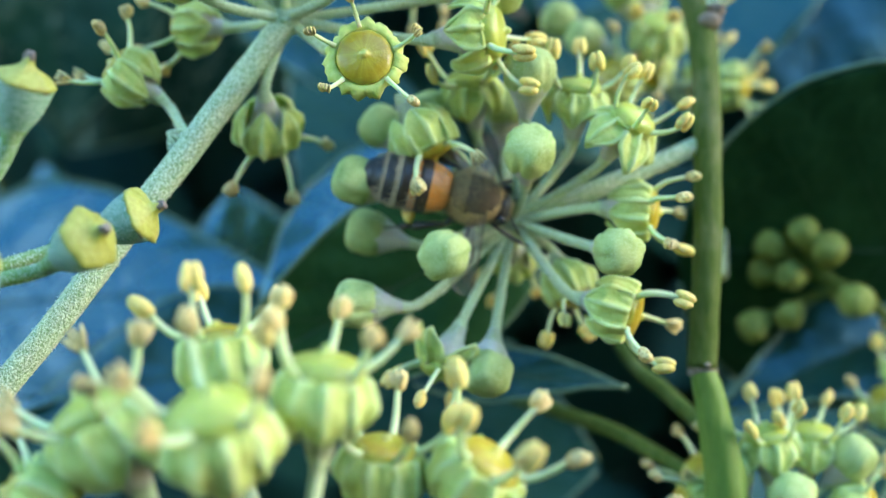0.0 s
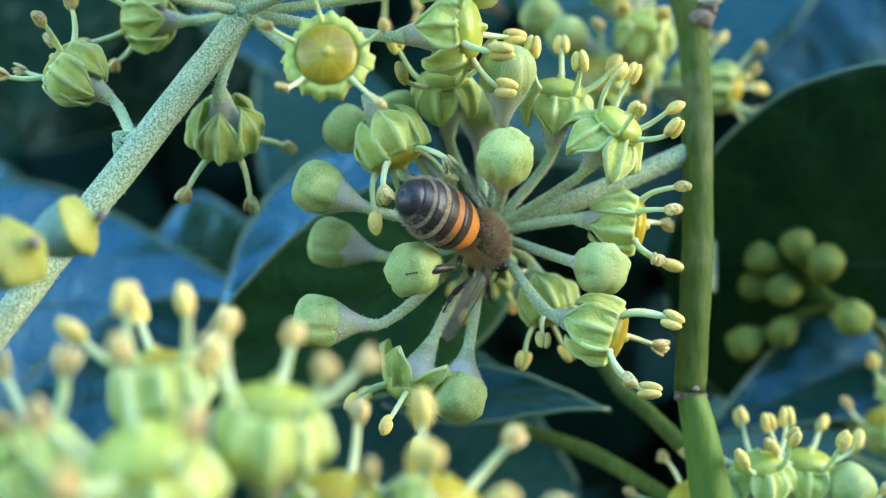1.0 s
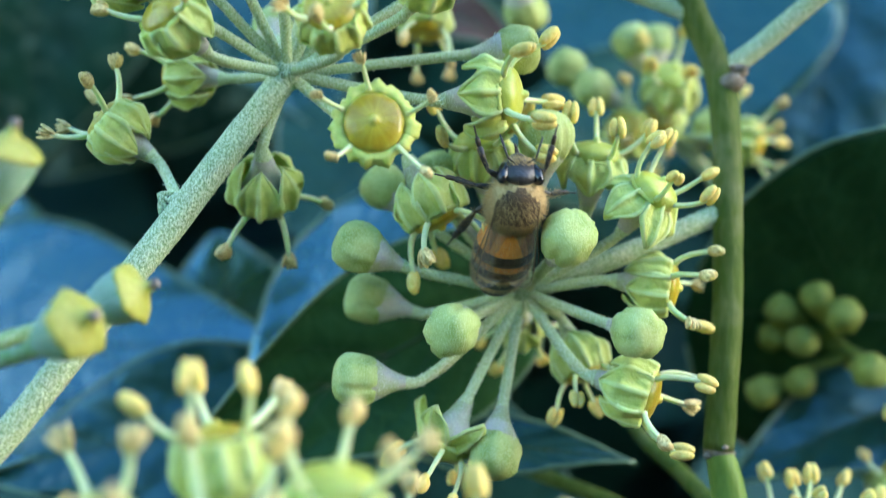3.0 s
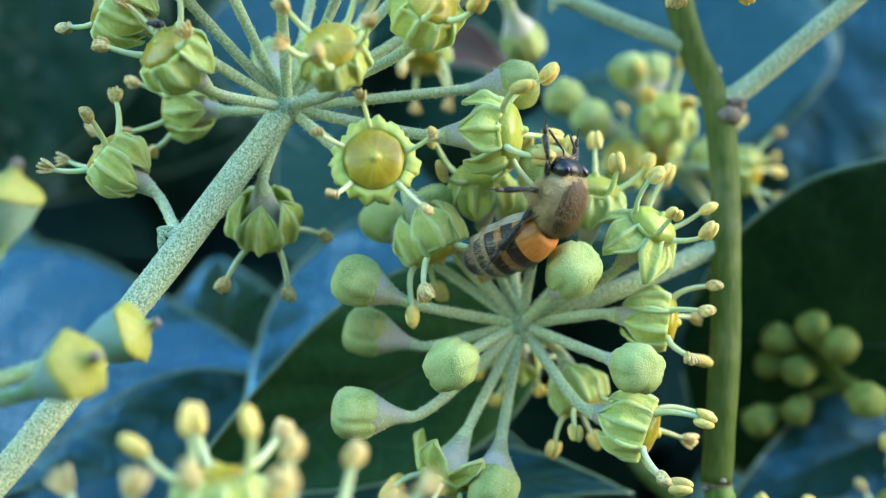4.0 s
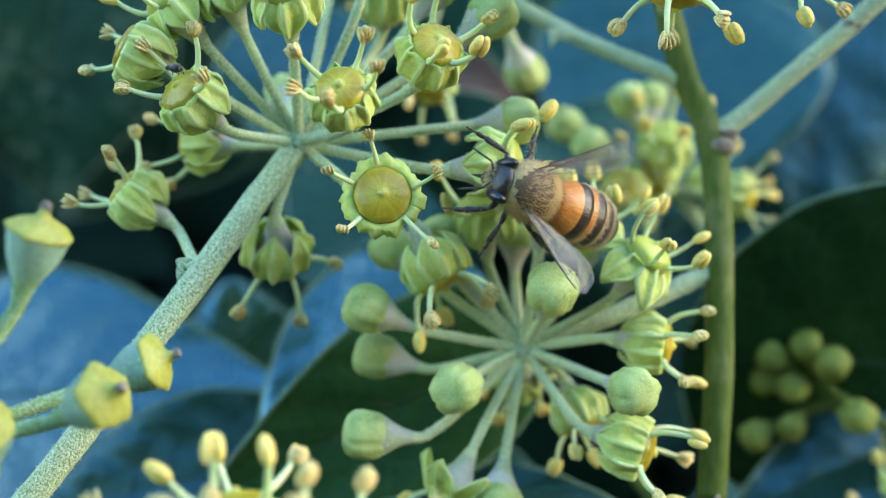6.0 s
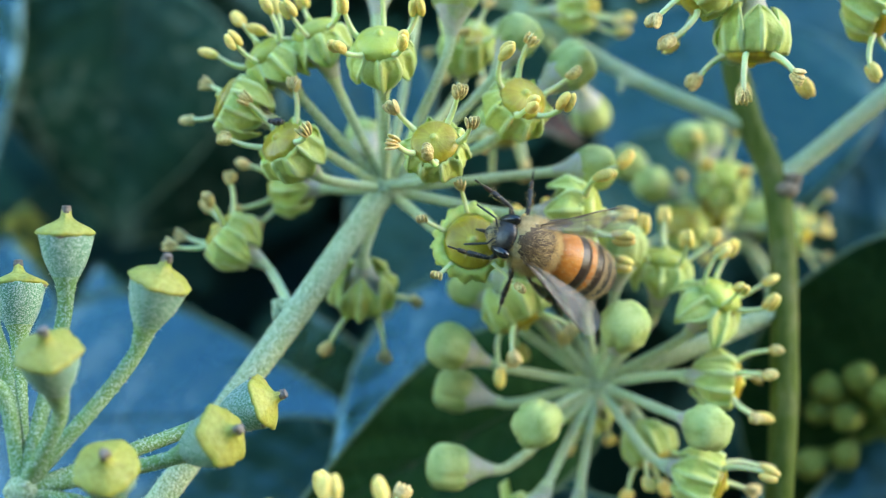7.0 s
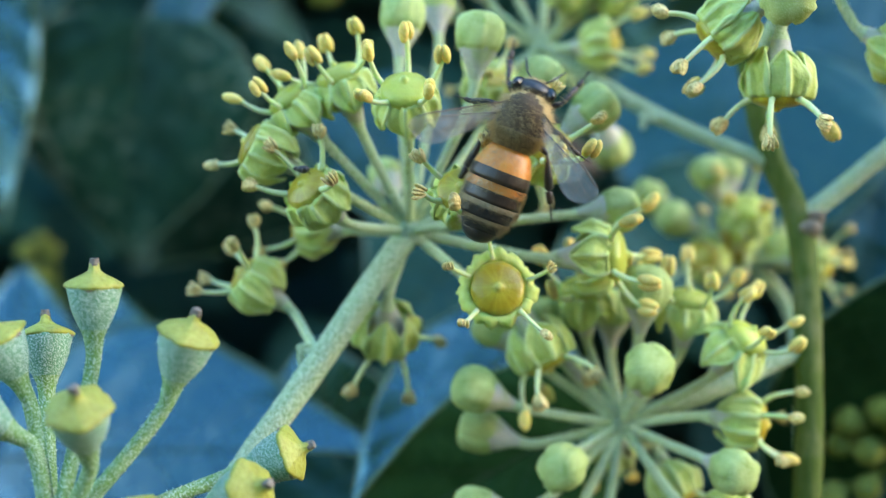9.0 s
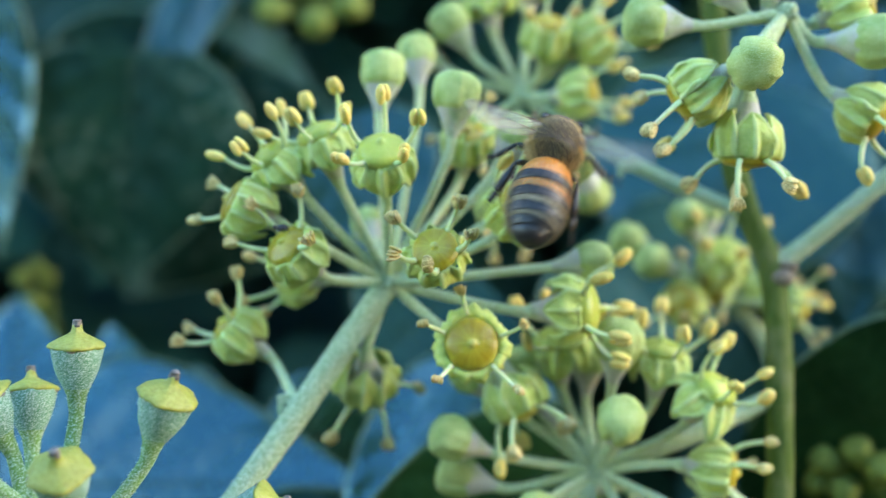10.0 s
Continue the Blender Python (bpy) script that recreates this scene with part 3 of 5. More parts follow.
def flower(head, row, hub, hairy=0, shaded=False):
    """row: kind, centre (cm), axis of the flower, size. Kinds: bud, fruit, new, open, old."""
    kind, x, y, z, ax, ay, az, size = row[:8]
    start = Vector(row[8]) - Vector(hub) if len(row) > 8 else Vector((0, 0, 0))
    c = Vector((x, y, z)) - Vector(hub)
    axis = Vector((ax, ay, az)).normalized()
    spin = rnd.uniform(0, 6.28)
    if kind == "new":  # one petal hangs on the open side
        q = aligned((0, 0, 0), axis).to_3x3()
        spin = math.atan2(-q.col[1].y, -q.col[0].y) + rnd.uniform(-0.2, 0.2)
    base = "bud" if kind == "bud" else "fruit" if kind == "fruit" else "open"
    names = {"bud": "flower_bud", "fruit": "young_fruit", "open": "flower"}
    me, line, girth = stalk_mesh(names[base], start, c, axis, size, base, shaded)
    ob = part(names[base], me, None, head)
    if hairy:
        felt("felt", ob, line, girth, int(1000 * abs(x) + 100 * abs(z)), hairy)
    frame_m = aligned(c, axis, spin) @ Matrix.Scale(size, 4)
    if base == "bud":
        part("petal_cap", rnd.choice(SHADED_CAPS if shaded else CAPS), None, ob, "", frame_m)
        return ob
    if base == "fruit":
        part("fruit_cap", rnd.choice(FRUIT_CAPS), None, ob, "yellow conical cap", frame_m)
        part("style", STYLE, None, ob, "grey withered style", frame_m)
        for k in range(3):
            part("calyx_tooth", TOOTH, None, ob, "", frame_m @ Matrix.Rotation(2.1 * k + rnd.uniform(-0.5, 0.5), 4, "Z"))
        return ob
    part("nectar_disc", rnd.choice(GREEN_DISCS if kind in ("new", "wide", "late") else DISCS), None, ob, "yellow-green moist nectar disc" if kind in ("new", "wide", "late") else "ochre moist nectar disc", frame_m @ Matrix.Scale(1.05 if kind == "bare" else 1.0, 4))
    part("calyx_rim", rnd.choice(FRILLS if kind == "bare" else RIMS), None, ob, "", frame_m @ Matrix.Scale(1.14 if kind == "bare" else 1.0, 4))
    style = {"new": 1, "late": 0, "open": 0, "old": 0, "wide": 2, "bare": 0}[kind]
    for k in range(5):
        a = 2 * math.pi * k / 5
        turn = Matrix.Rotation(a, 4, "Z")
        ring = Matrix.Translation(Vector((0.185, 0, -0.01)) * CM)
        if kind != "bare":
            tilt = Matrix.Rotation(rnd.uniform(-0.04, 0.05), 4, "Y") @ Matrix.Rotation(rnd.uniform(-0.08, 0.08), 4, "X")
            part("petal", rnd.choice(PETALS[style]), None, ob, "", frame_m @ turn @ ring @ tilt)
        if kind in ("old", "bare") and rnd.random() < 0.12:
            continue
        fm, end, way = FILAMENTS[rnd.choice((0, 1, 2) if kind != "bare" else (1, 3))]
        lean = Matrix.Rotation(a + math.pi / 5 + rnd.uniform(-0.2, 0.2), 4, "Z") @ Matrix.Translation(Vector((0.22 if kind == "bare" else 0.17, 0, 0.015)) * CM) @ Matrix.Rotation(rnd.uniform(-0.15, 0.25), 4, "Y") @ Matrix.Rotation(rnd.uniform(-0.2, 0.2), 4, "X")
        if kind == "bare":
            lean = lean @ Matrix.Scale(0.72, 4)
        part("filament", fm, None, ob, "", frame_m @ lean)
        fresh = kind in ("new", "wide") or (kind == "open" and rnd.random() < 0.4)
        q = way.to_track_quat("Z", "Y").to_matrix().to_4x4() @ Matrix.Rotation(rnd.uniform(-0.5, 0.5), 4, "X") @ Matrix.Rotation(rnd.uniform(0, 6), 4, "Z")
        part("anther", rnd.choice(ANTHERS[not fresh]), None, ob, "", frame_m @ lean @ Matrix.Translation((end - way * 0.012) * CM) @ q)
    return ob


def fruit_cap_mesh(seed):
    bm = bmesh.new()
    prof = [(0.22, 0.0), (0.256, 0.004), (0.266, 0.022), (0.252, 0.044), (0.205, 0.072), (0.15, 0.098), (0.10, 0.122), (0.060, 0.150), (0.046, 0.185), (0.044, 0.22), (0, 0.225)]
    revolve(bm, prof, 48, lambda a, z: 1 + 0.035 * math.cos(5 * a + seed) + 0.022 * math.cos(10 * a + 2 * seed) + 0.04 * noise.noise(Vector((math.cos(a) * 7 + seed, math.sin(a) * 7, z * 40))) + 0.07 * noise.noise(Vector((math.cos(a) * 2.5 + seed * 3, math.sin(a) * 2.5, z * 14))))
    return finish("fruit_cap", bm, CAP)


FRUIT_CAPS = [fruit_cap_mesh(s) for s in range(3)]
b_ = bmesh.new()
revolve(b_, [(0.046, 0.20), (0.048, 0.225), (0.038, 0.245), (0.044, 0.258), (0.034, 0.266), (0, 0.267)], 12, lambda a, z: 1 + 0.15 * math.cos(3 * a))
STYLE = finish("style", b_, TIP)
b_ = bmesh.new()
ellipsoid(b_, (0.246, 0, 0.0), (0.018, 0.042, 0.018), 8, 6)
TOOTH = finish("calyx_tooth", b_, TIP)


def flower_head(label, hub, stalk, radius, rows, group="ivy flower heads", smooth_stem=False, nodes=(), hairy=0, shaded=False):
    """A head of flowers on stalks of their own that meet in one middle, at the end of a thicker stalk."""
    head = thing("flower_head", label, "flower head", pt(*hub), group)
    bm = bmesh.new()
    h = Vector(hub)
    line = smooth_line([Vector(p) - h for p in stalk], 8)
    n = len(line)
    tube(bm, line, [radius * (1.0 + 0.25 * (1 - i / n) * 0.0) for i in range(n)], 20, True, 0.10)
    stalk_ob = part("stalk", bm, GREEN_STEM if smooth_stem else STALK, head)
    if hairy:
        felt("felt", stalk_ob, line[:40], [radius] * len(line[:40]), 3, hairy * 1.3)
    bm = bmesh.new()
    ellipsoid(bm, (0, 0, 0), (radius * 1.25, radius * 1.25, radius * 1.2), 16, 10)
    for k in range(9):
        a = rnd.uniform(0, 6.28)
        v = Vector((math.cos(a), math.sin(a), rnd.uniform(-0.6, 0.6))).normalized()
        ellipsoid(bm, v * radius * 1.1, (0.035, 0.035, 0.035), 7, 5)
    part("hub", bm, GREEN_STEM if smooth_stem else STALK, head)
    for at in nodes:
        bm = bmesh.new()
        c = Vector(at) - h
        ellipsoid(bm, c, (radius * 0.75, radius * 0.7, radius * 0.6), 12, 8)
        for k in range(4):
            ellipsoid(bm, c + Vector((-0.09 - 0.015 * k, -0.03, 0.05 - 0.035 * k)), (0.07, 0.022, 0.022), 8, 6, Matrix.Rotation(0.5 * k, 3, "Y"))
        part("bract", bm, STALK, head, "small pale bract scar")
    return head, [flower(head, r, hub, hairy, shaded) for r in rows]


# ---- flower heads: kind, place, axis, size ----
umbel_front_a = [
    ("bud", -1.07, -0.20, 0.39, -0.9, -0.3, 0.35, 1),
    ("bud", -1.04, 0.35, -0.01, -1, 0, 0.25, 1),
    ("bud", -1.05, -0.20, -0.66, -0.95, -0.25, 0.05, 1),
    ("bud", -0.29, -0.35, -0.25, -0.35, -0.9, -0.25, 1.02),
    ("bud", 0.04, 0.00, -1.23, -0.15, -0.4, -0.9, 1.02),
    ("wide", -0.37, 0.10, -1.20, -0.42, -0.05, -0.9, 0.95),
    ("open", 1.25, -0.16, -0.74, 0.95, -0.2, -0.3, 1.05),
    ("open", 0.79, 0.45, -0.58, 0.4, -0.2, -0.9, 0.95),
    ("bud", 1.12, -0.50, -0.24, 0.45, -0.85, -0.15, 0.96),
    ("open", 1.43, 0.04, 0.13, 0.97, -0.15, -0.1, 1),
    ("wide", 1.27, -0.23, 0.87, 0.55, -0.45, 0.7, 0.95),
    ("new", 0.82, 0.06, 1.19, 0.1, -0.35, 0.9, 1),
]
umbel_front_b = [
    ("bud", 0.41, -0.30, 1.28, 0.1, -0.45, 0.9, 1.05),
    ("new", -0.12, 0.05, 1.28, -0.1, -0.45, 0.9, 1),
    ("bud", -0.48, 0.10, 1.03, -0.35, -0.4, 0.8, 0.9),
    ("bud", -0.93, 0.35, 0.95, -0.7, -0.1, 0.6, 0.95),
    ("open", -0.45, -0.15, 0.65, 0.42, 0.05, -0.8, 1.1),
    ("bud", 0.17, 0.50, 1.13, 0, -0.2, 1, 0.95),
    ("open", 0.25, 1.10, -0.24, 0, 0.8, -0.3, 0.9),
]
umbel_left_a = [
    ("bare", -0.86, -1.15, 1.24, 0.1, -0.97, 0.1, 1.1),
    ("old", -2.41, -1.25, 2.02, -0.5, -0.7, 0.45, 1),
    ("old", -1.15, -1.50, 1.99, -0.05, -0.9, 0.35, 1),
    ("new", -1.62, -1.34, 2.80, 0, -0.75, 0.66, 1),
    ("new", -2.22, -0.95, 3.00, -0.35, -0.4, 0.85, 0.95),
    ("new", -2.63, -0.95, 2.81, -0.6, -0.4, 0.7, 0.95),
    ("old", -2.92, -1.05, 2.41, -0.85, -0.3, 0.4, 1),
    ("old", -3.09, -0.44, 1.35, -0.75, -0.2, 0.55, 1, (-2.41, -0.68, 0.70)),
    ("old", -2.70, 0.10, 1.83, -1, 0.1, 0.05, 0.95),
    ("old", -1.89, 0.08, 0.80, -0.08, 0.72, -0.62, 1.12),
    ("new", 0.09, -0.58, 1.56, 0.97, -0.2, 0.05, 1.1),
    ("bud", 0.16, -0.30, 1.98, 1, 0.1, 0.12, 0.95),
]
umbel_left_b = [
    ("open", -0.47, -1.10, 2.42, 0.35, -0.75, 0.4, 1.05),
    ("bud", -1.05, -0.80, 3.41, 0.1, -0.15, 1, 1),
    ("bud", -0.52, -0.40, 3.12, 0.5, 0, 0.85, 0.95),
    ("bud", -0.05, -0.40, 2.86, 0.75, -0.1, 0.6, 1),
    ("bud", -1.76, -0.30, 3.71, 0.05, 0, 1, 1),
    ("old", -1.00, 0.00, 3.20, 0.1, -0.65, 0.8, 0.9),
    ("bud", -1.98, 0.60, 2.37, -0.3, 0.8, 0.5, 0.9),
    ("bud", -1.51, 0.30, 4.02, -0.1, 0.2, 1, 0.9),
]
umbel_above_a = [
    ("open", 0.86, -1.15, 3.28, -0.80, 0.12, -0.55, 1.05),
    ("open", 1.40, -1.00, 2.84, -0.03, 0.12, -1, 1.1),
    ("bud", 1.39, -1.50, 3.53, -0.25, -0.85, -0.4, 1.05),
    ("bud", 0.58, -0.90, 4.02, -1, -0.1, 0.05, 1.02),
    ("bud", 2.50, -0.90, 3.85, 0.9, -0.4, -0.1, 1.1),
    ("open", 2.53, -0.80, 3.21, 0.75, -0.3, -0.55, 1),
    ("open", 2.48, -0.60, 4.27, 0.8, -0.2, 0.3, 1),
    ("bud", 1.17, -0.90, 4.41, -0.6, -0.2, 0.7, 1),
    ("bud", 1.65, -0.90, 4.51, 0.1, -0.3, 1, 1),
]
umbel_behind_a = [
    ("bud", -1.25, 1.00, 4.51, -0.6, -0.2, 0.8, 1),
    ("old", -0.25, 0.90, 4.46, 0.1, -0.6, 0.8, 1),
    ("open", 0.32, 1.10, 4.45, 0.7, -0.2, 0.5, 1.05),
    ("open", 0.19, 1.00, 3.79, 1, -0.3, 0.05, 0.95),
    ("bud", -1.56, 1.20, 4.25, -0.9, 0.1, 0.6, 0.9),
    ("new", -0.90, 1.30, 4.95, -0.2, -0.2, 1, 1),
    ("new", -0.46, 1.60, 5.23, 0, -0.1, 1, 1),
    ("old", -0.70, 1.20, 2.51, 0, -0.3, -1, 1),
    ("bud", 0.26, 2.00, 2.90, 0.3, 0.4, -0.5, 1),
    ("old", -0.99, 0.80, 3.31, -0.4, -0.6, -0.5, 0.85),
    ("bud", 0.22, 1.80, 2.85, 0.2, 0.5, -0.6, 0.9),
]
umbel_far_a = [
    ("bud", 1.33, 2.30, 2.67, -0.4, -0.4, 0.8, 0.9),
    ("bud", 0.69, 2.30, 2.40, -0.9, -0.3, 0.4, 0.95),
    ("new", 1.72, 2.10, 2.26, 0.1, -0.7, 0.7, 1.05),
    ("old", 1.24, 2.10, 1.75, -0.4, -0.85, 0.2, 1),
    ("bud", 0.95, 2.20, 2.16, -0.7, -0.6, 0.3, 0.95),
    ("open", 2.59, 2.40, 1.69, 0.9, -0.3, -0.1, 0.95),
    ("open", 2.34, 2.90, 1.98, 0.6, -0.1, 0.6, 0.9),
    ("bud", 1.63, 2.80, 2.79, 0, 0.1, 1, 0.9),
    ("open", 1.63, 2.60, 1.87, -0.5, -0.5, -0.5, 0.9),
]
umbel_low_a = [
    ("new", 2.51, 0.80, -1.84, -0.1, -0.25, 0.95, 1),
    ("new", 2.96, 1.00, -1.83, 0.1, -0.25, 0.95, 1),
    ("bud", 2.20, 0.80, -2.14, -0.4, -0.5, 0.8, 0.95),
    ("bud", 3.28, 0.90, -2.02, 0.6, -0.3, 0.7, 1),
    ("old", 1.90, 1.10, -2.18, -0.8, -0.3, 0.5, 0.95),
    ("old", 1.77, 0.80, -2.47, -0.9, -0.4, 0.1, 1),
    ("open", 3.40, 0.80, -2.45, 0.9, -0.4, 0.2, 1),
    ("bud", 2.68, 0.60, -2.33, 0.1, -0.8, 0.5, 1),
]
umbel_low_far_a = [
    ("old", 3.99, 2.40, -1.53, -0.3, -0.4, 0.9, 1),
    ("open", 4.23, 2.60, -1.22, 0.1, -0.3, 1, 0.95),
    ("bud", 3.89, 2.60, -1.61, 0.2, -0.6, 0.7, 0.9),
]
berries_a = [
    ("bud", 3.21, 2.50, 0.14, -0.4, -0.4, 0.8, 0.78),
    ("bud", 3.45, 2.40, -0.04, 0, -0.8, 0.6, 0.84),
    ("bud", 2.89, 2.60, 0.02, -0.8, -0.3, 0.4, 0.76),
    ("bud", 3.68, 2.30, -0.57, 0.3, -0.9, -0.1, 0.86),
    ("bud", 3.10, 2.60, -0.30, -0.7, -0.6, 0, 0.74),
    ("bud", 2.75, 2.80, -0.82, -0.8, -0.3, -0.4, 0.78),
    ("bud", 3.10, 2.70, -0.71, -0.5, -0.5, -0.5, 0.70),
    ("bud", 2.85, 2.80, -0.24, -0.9, 0, 0.1, 0.72),
]
umbel_deep_a = [
    ("bud", -8.22, 7.00, 2.07, -0.4, -0.8, 0.3, 0.6),
    ("bud", -8.06, 7.20, 2.25, -0.1, -0.8, 0.5, 0.6),
    ("bud", -8.06, 7.00, 1.69, -0.4, -0.9, 0, 0.7),
    ("bud", -7.93, 7.30, 2.10, 0.1, -0.7, 0.6, 0.6),
]
umbel_near_a = [
    ("late", -2.27, -3.00, -1.43, -0.5, -0.3, 0.85, 1.32),
    ("late", -1.37, -3.45, -1.39, -0.05, -0.45, 0.9, 1.32),
    ("late", -0.81, -3.00, -1.16, 0.1, -0.2, 0.97, 1.2),
    ("open", -1.61, -2.55, -0.94, -0.1, -0.1, 1, 1.12),
    ("open", -0.52, -2.40, -1.68, 0.15, -0.3, 0.95, 1.12),
    ("open", 0.17, -2.50, -1.74, 0.6, -0.3, 0.75, 1.2),
    ("open", -2.75, -3.00, -1.92, -0.9, -0.2, 0.4, 1.1),
    ("bud", -0.54, -3.20, -2.13, 0.3, -0.7, 0.6, 1),
]
fruits_a = [
    ("fruit", -3.79, -2.25, 1.16, 0.02, -0.15, 1, 0.8),
    ("fruit", -3.02, -2.45, 0.81, 0.35, -0.3, 0.9, 0.84),
    ("fruit", -3.63, -2.90, 0.30, 0.05, -0.65, 0.75, 0.84),
    ("fruit", -3.26, -2.70, -0.48, 0.15, -0.8, 0.6, 0.84),
    ("fruit", -2.56, -2.40, -0.27, 0.8, -0.5, 0.35, 0.84),
    ("fruit", -2.39, -1.85, -0.05, 0.9, -0.15, 0.35, 0.8),
    ("fruit", -4.34, -1.75, 0.79, -0.1, 0.1, 1, 0.8),
    ("fruit", -4.44, -2.40, 0.77, -0.3, -0.4, 0.8, 0.8),
    ("fruit", -4.55, -2.60, 0.29, -0.7, -0.5, 0.5, 0.8),
]
# a flower head, built as buds in the darkened colour to look shaded
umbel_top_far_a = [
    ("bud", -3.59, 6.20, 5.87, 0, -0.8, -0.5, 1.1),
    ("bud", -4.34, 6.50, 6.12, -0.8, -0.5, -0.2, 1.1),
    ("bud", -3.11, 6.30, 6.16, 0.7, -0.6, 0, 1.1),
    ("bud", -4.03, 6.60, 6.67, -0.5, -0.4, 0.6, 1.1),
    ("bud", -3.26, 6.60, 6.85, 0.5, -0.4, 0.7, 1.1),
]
moving_bud_a = [
    ("bud", 0.42, -0.47, 0.59, 0.1, -0.85, 0.5, 1.05),
]
head_umbel_front, _ = flower_head("yellow-green ivy flower head of round buds and opening flowers", (0.25, 0.30, 0.08), [(0.25, 0.30, 0.08), (1.12, 0.38, 0.42), (1.97, 0.55, 0.81)], 0.085, umbel_front_a + umbel_front_b, hairy=230)
flower_head("blooming ivy flower head with ochre discs on a felted stalk", (-1.66, -0.30, 1.77), [(-1.66, -0.30, 1.77), (-1.99, -0.45, 1.26), (-2.29, -0.65, 0.76), (-2.82, -0.90, -0.07), (-3.31, -1.10, -0.83), (-4.07, -1.30, -1.90), (-4.86, -1.00, -3.37), (-5.44, 0.50, -6.22)], 0.112, umbel_left_a + umbel_left_b, nodes=[(-2.41, -0.68, 0.70)], hairy=230)
flower_head("ivy flower head with hanging flowers and cream stamens", (1.76, -0.85, 4.12), [(1.76, -0.85, 4.12), (1.47, -0.30, 3.51), (1.51, 0.60, 3.19)], 0.075, umbel_above_a, hairy=230)
flower_head("green ivy flower head behind the others on a pale stalk", (-0.50, 1.30, 3.83), [(-0.50, 1.30, 3.83), (0.29, 1.10, 3.28), (0.96, 0.95, 2.90), (1.78, 0.75, 2.52)], 0.075, umbel_behind_a, nodes=[(0.62, 0.98, 3.02)], hairy=230)
flower_head("distant ivy flower head with buds and yellow anthers", (1.84, 2.90, 1.81), [(1.84, 2.90, 1.81), (2.36, 3.00, 1.15), (2.34, 2.40, -0.31)], 0.07, umbel_far_a)
flower_head("ivy flower head with upright cream stamens low on the stem", (2.63, 1.20, -2.83), [(2.63, 1.20, -2.83), (2.41, 1.20, -3.55), (2.15, 0.90, -4.48)], 0.08, umbel_low_a)
flower_head("ivy flower head half hidden in the shade", (4.21, 2.60, -2.12), [(4.21, 2.60, -2.12), (3.92, 2.40, -2.67), (2.22, 1.00, -4.26)], 0.07, umbel_low_far_a)
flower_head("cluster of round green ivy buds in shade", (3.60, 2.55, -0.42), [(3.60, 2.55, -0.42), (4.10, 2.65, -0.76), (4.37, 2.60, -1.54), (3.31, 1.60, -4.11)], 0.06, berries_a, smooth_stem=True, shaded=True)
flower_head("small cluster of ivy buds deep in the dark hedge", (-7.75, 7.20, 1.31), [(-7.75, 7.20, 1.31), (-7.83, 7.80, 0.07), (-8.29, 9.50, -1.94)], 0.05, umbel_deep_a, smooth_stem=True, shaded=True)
flower_head("large ivy flower head with upright yellow anthers close by", (-1.01, -2.90, -2.60), [(-1.01, -2.90, -2.60), (-1.16, -2.50, -3.48), (-1.44, -1.50, -5.40), (-1.76, 0.50, -8.76)], 0.1, umbel_near_a)
flower_head("cluster of young blue-green ivy fruits with yellow caps", (-3.99, -2.35, -0.69), [(-3.99, -2.35, -0.69), (-4.31, -2.00, -1.33), (-4.97, -1.20, -2.82), (-5.35, 0.50, -6.38)], 0.1, fruits_a, hairy=110)
flower_head("ivy flower head far back, built as buds darkened for shade", (-3.66, 6.50, 6.47), [(-3.66, 6.50, 6.47), (-3.56, 7.50, 9.34), (-3.55, 9.50, 12.26)], 0.07, umbel_top_far_a, smooth_stem=True, shaded=True)
swaying_bud = flower(head_umbel_front, moving_bud_a[0], (0.25, 0.30, 0.08), 230)
MAIN_STEM = [(1.37, 0.90, 4.88), (1.53, 0.85, 3.43), (1.70, 0.80, 2.65), (1.92, 0.72, 2.07), (1.98, 0.60, 1.45), (1.98, 0.52, 0.71), (1.96, 0.44, -0.11), (1.90, 0.45, -1.20)]
LOW_STEM = [(1.90, 0.45, -1.18), (2.00, 0.50, -1.62), (2.13, 0.60, -2.43), (2.32, 0.90, -4.38)]
TWIG = [(1.99, 0.72, 2.05), (2.26, 0.70, 2.25), (2.70, 0.62, 2.63), (3.15, 0.55, 3.02), (3.97, 0.40, 3.80)]
LOW_TWIG = [(2.06, 0.90, -1.84), (1.67, 1.40, -1.46), (1.42, 1.80, -1.23), (1.21, 2.40, -0.87)]
LOW_TWIG_TWO = [(1.90, 1.20, -2.23), (1.24, 1.70, -1.88), (0.72, 2.00, -1.71), (0.16, 2.60, -1.57)]
BUD_SWAY = [(0, 0.6, -0.1, -0.4), (0.5, 0.1, 0.1, 0.1), (1, 0.5, -0.4, -0.8), (1.5, 0.4, -0.5, -0.9), (2, -0.9, 2.5, 4.0), (2.5, -1.4, 0.2, 0.7), (3, 6.9, 7.0, 8.2), (3.2, 4.3, 7.2, 9.4), (4.5, 4.9, 8.5, 11.1), (5, 5.4, 5.1, 5.8), (6.3, 1.0, 1.3, 1.6), (6.5, 0.6, 0.8, 1.0), (10.0, 0, 0, 0)]


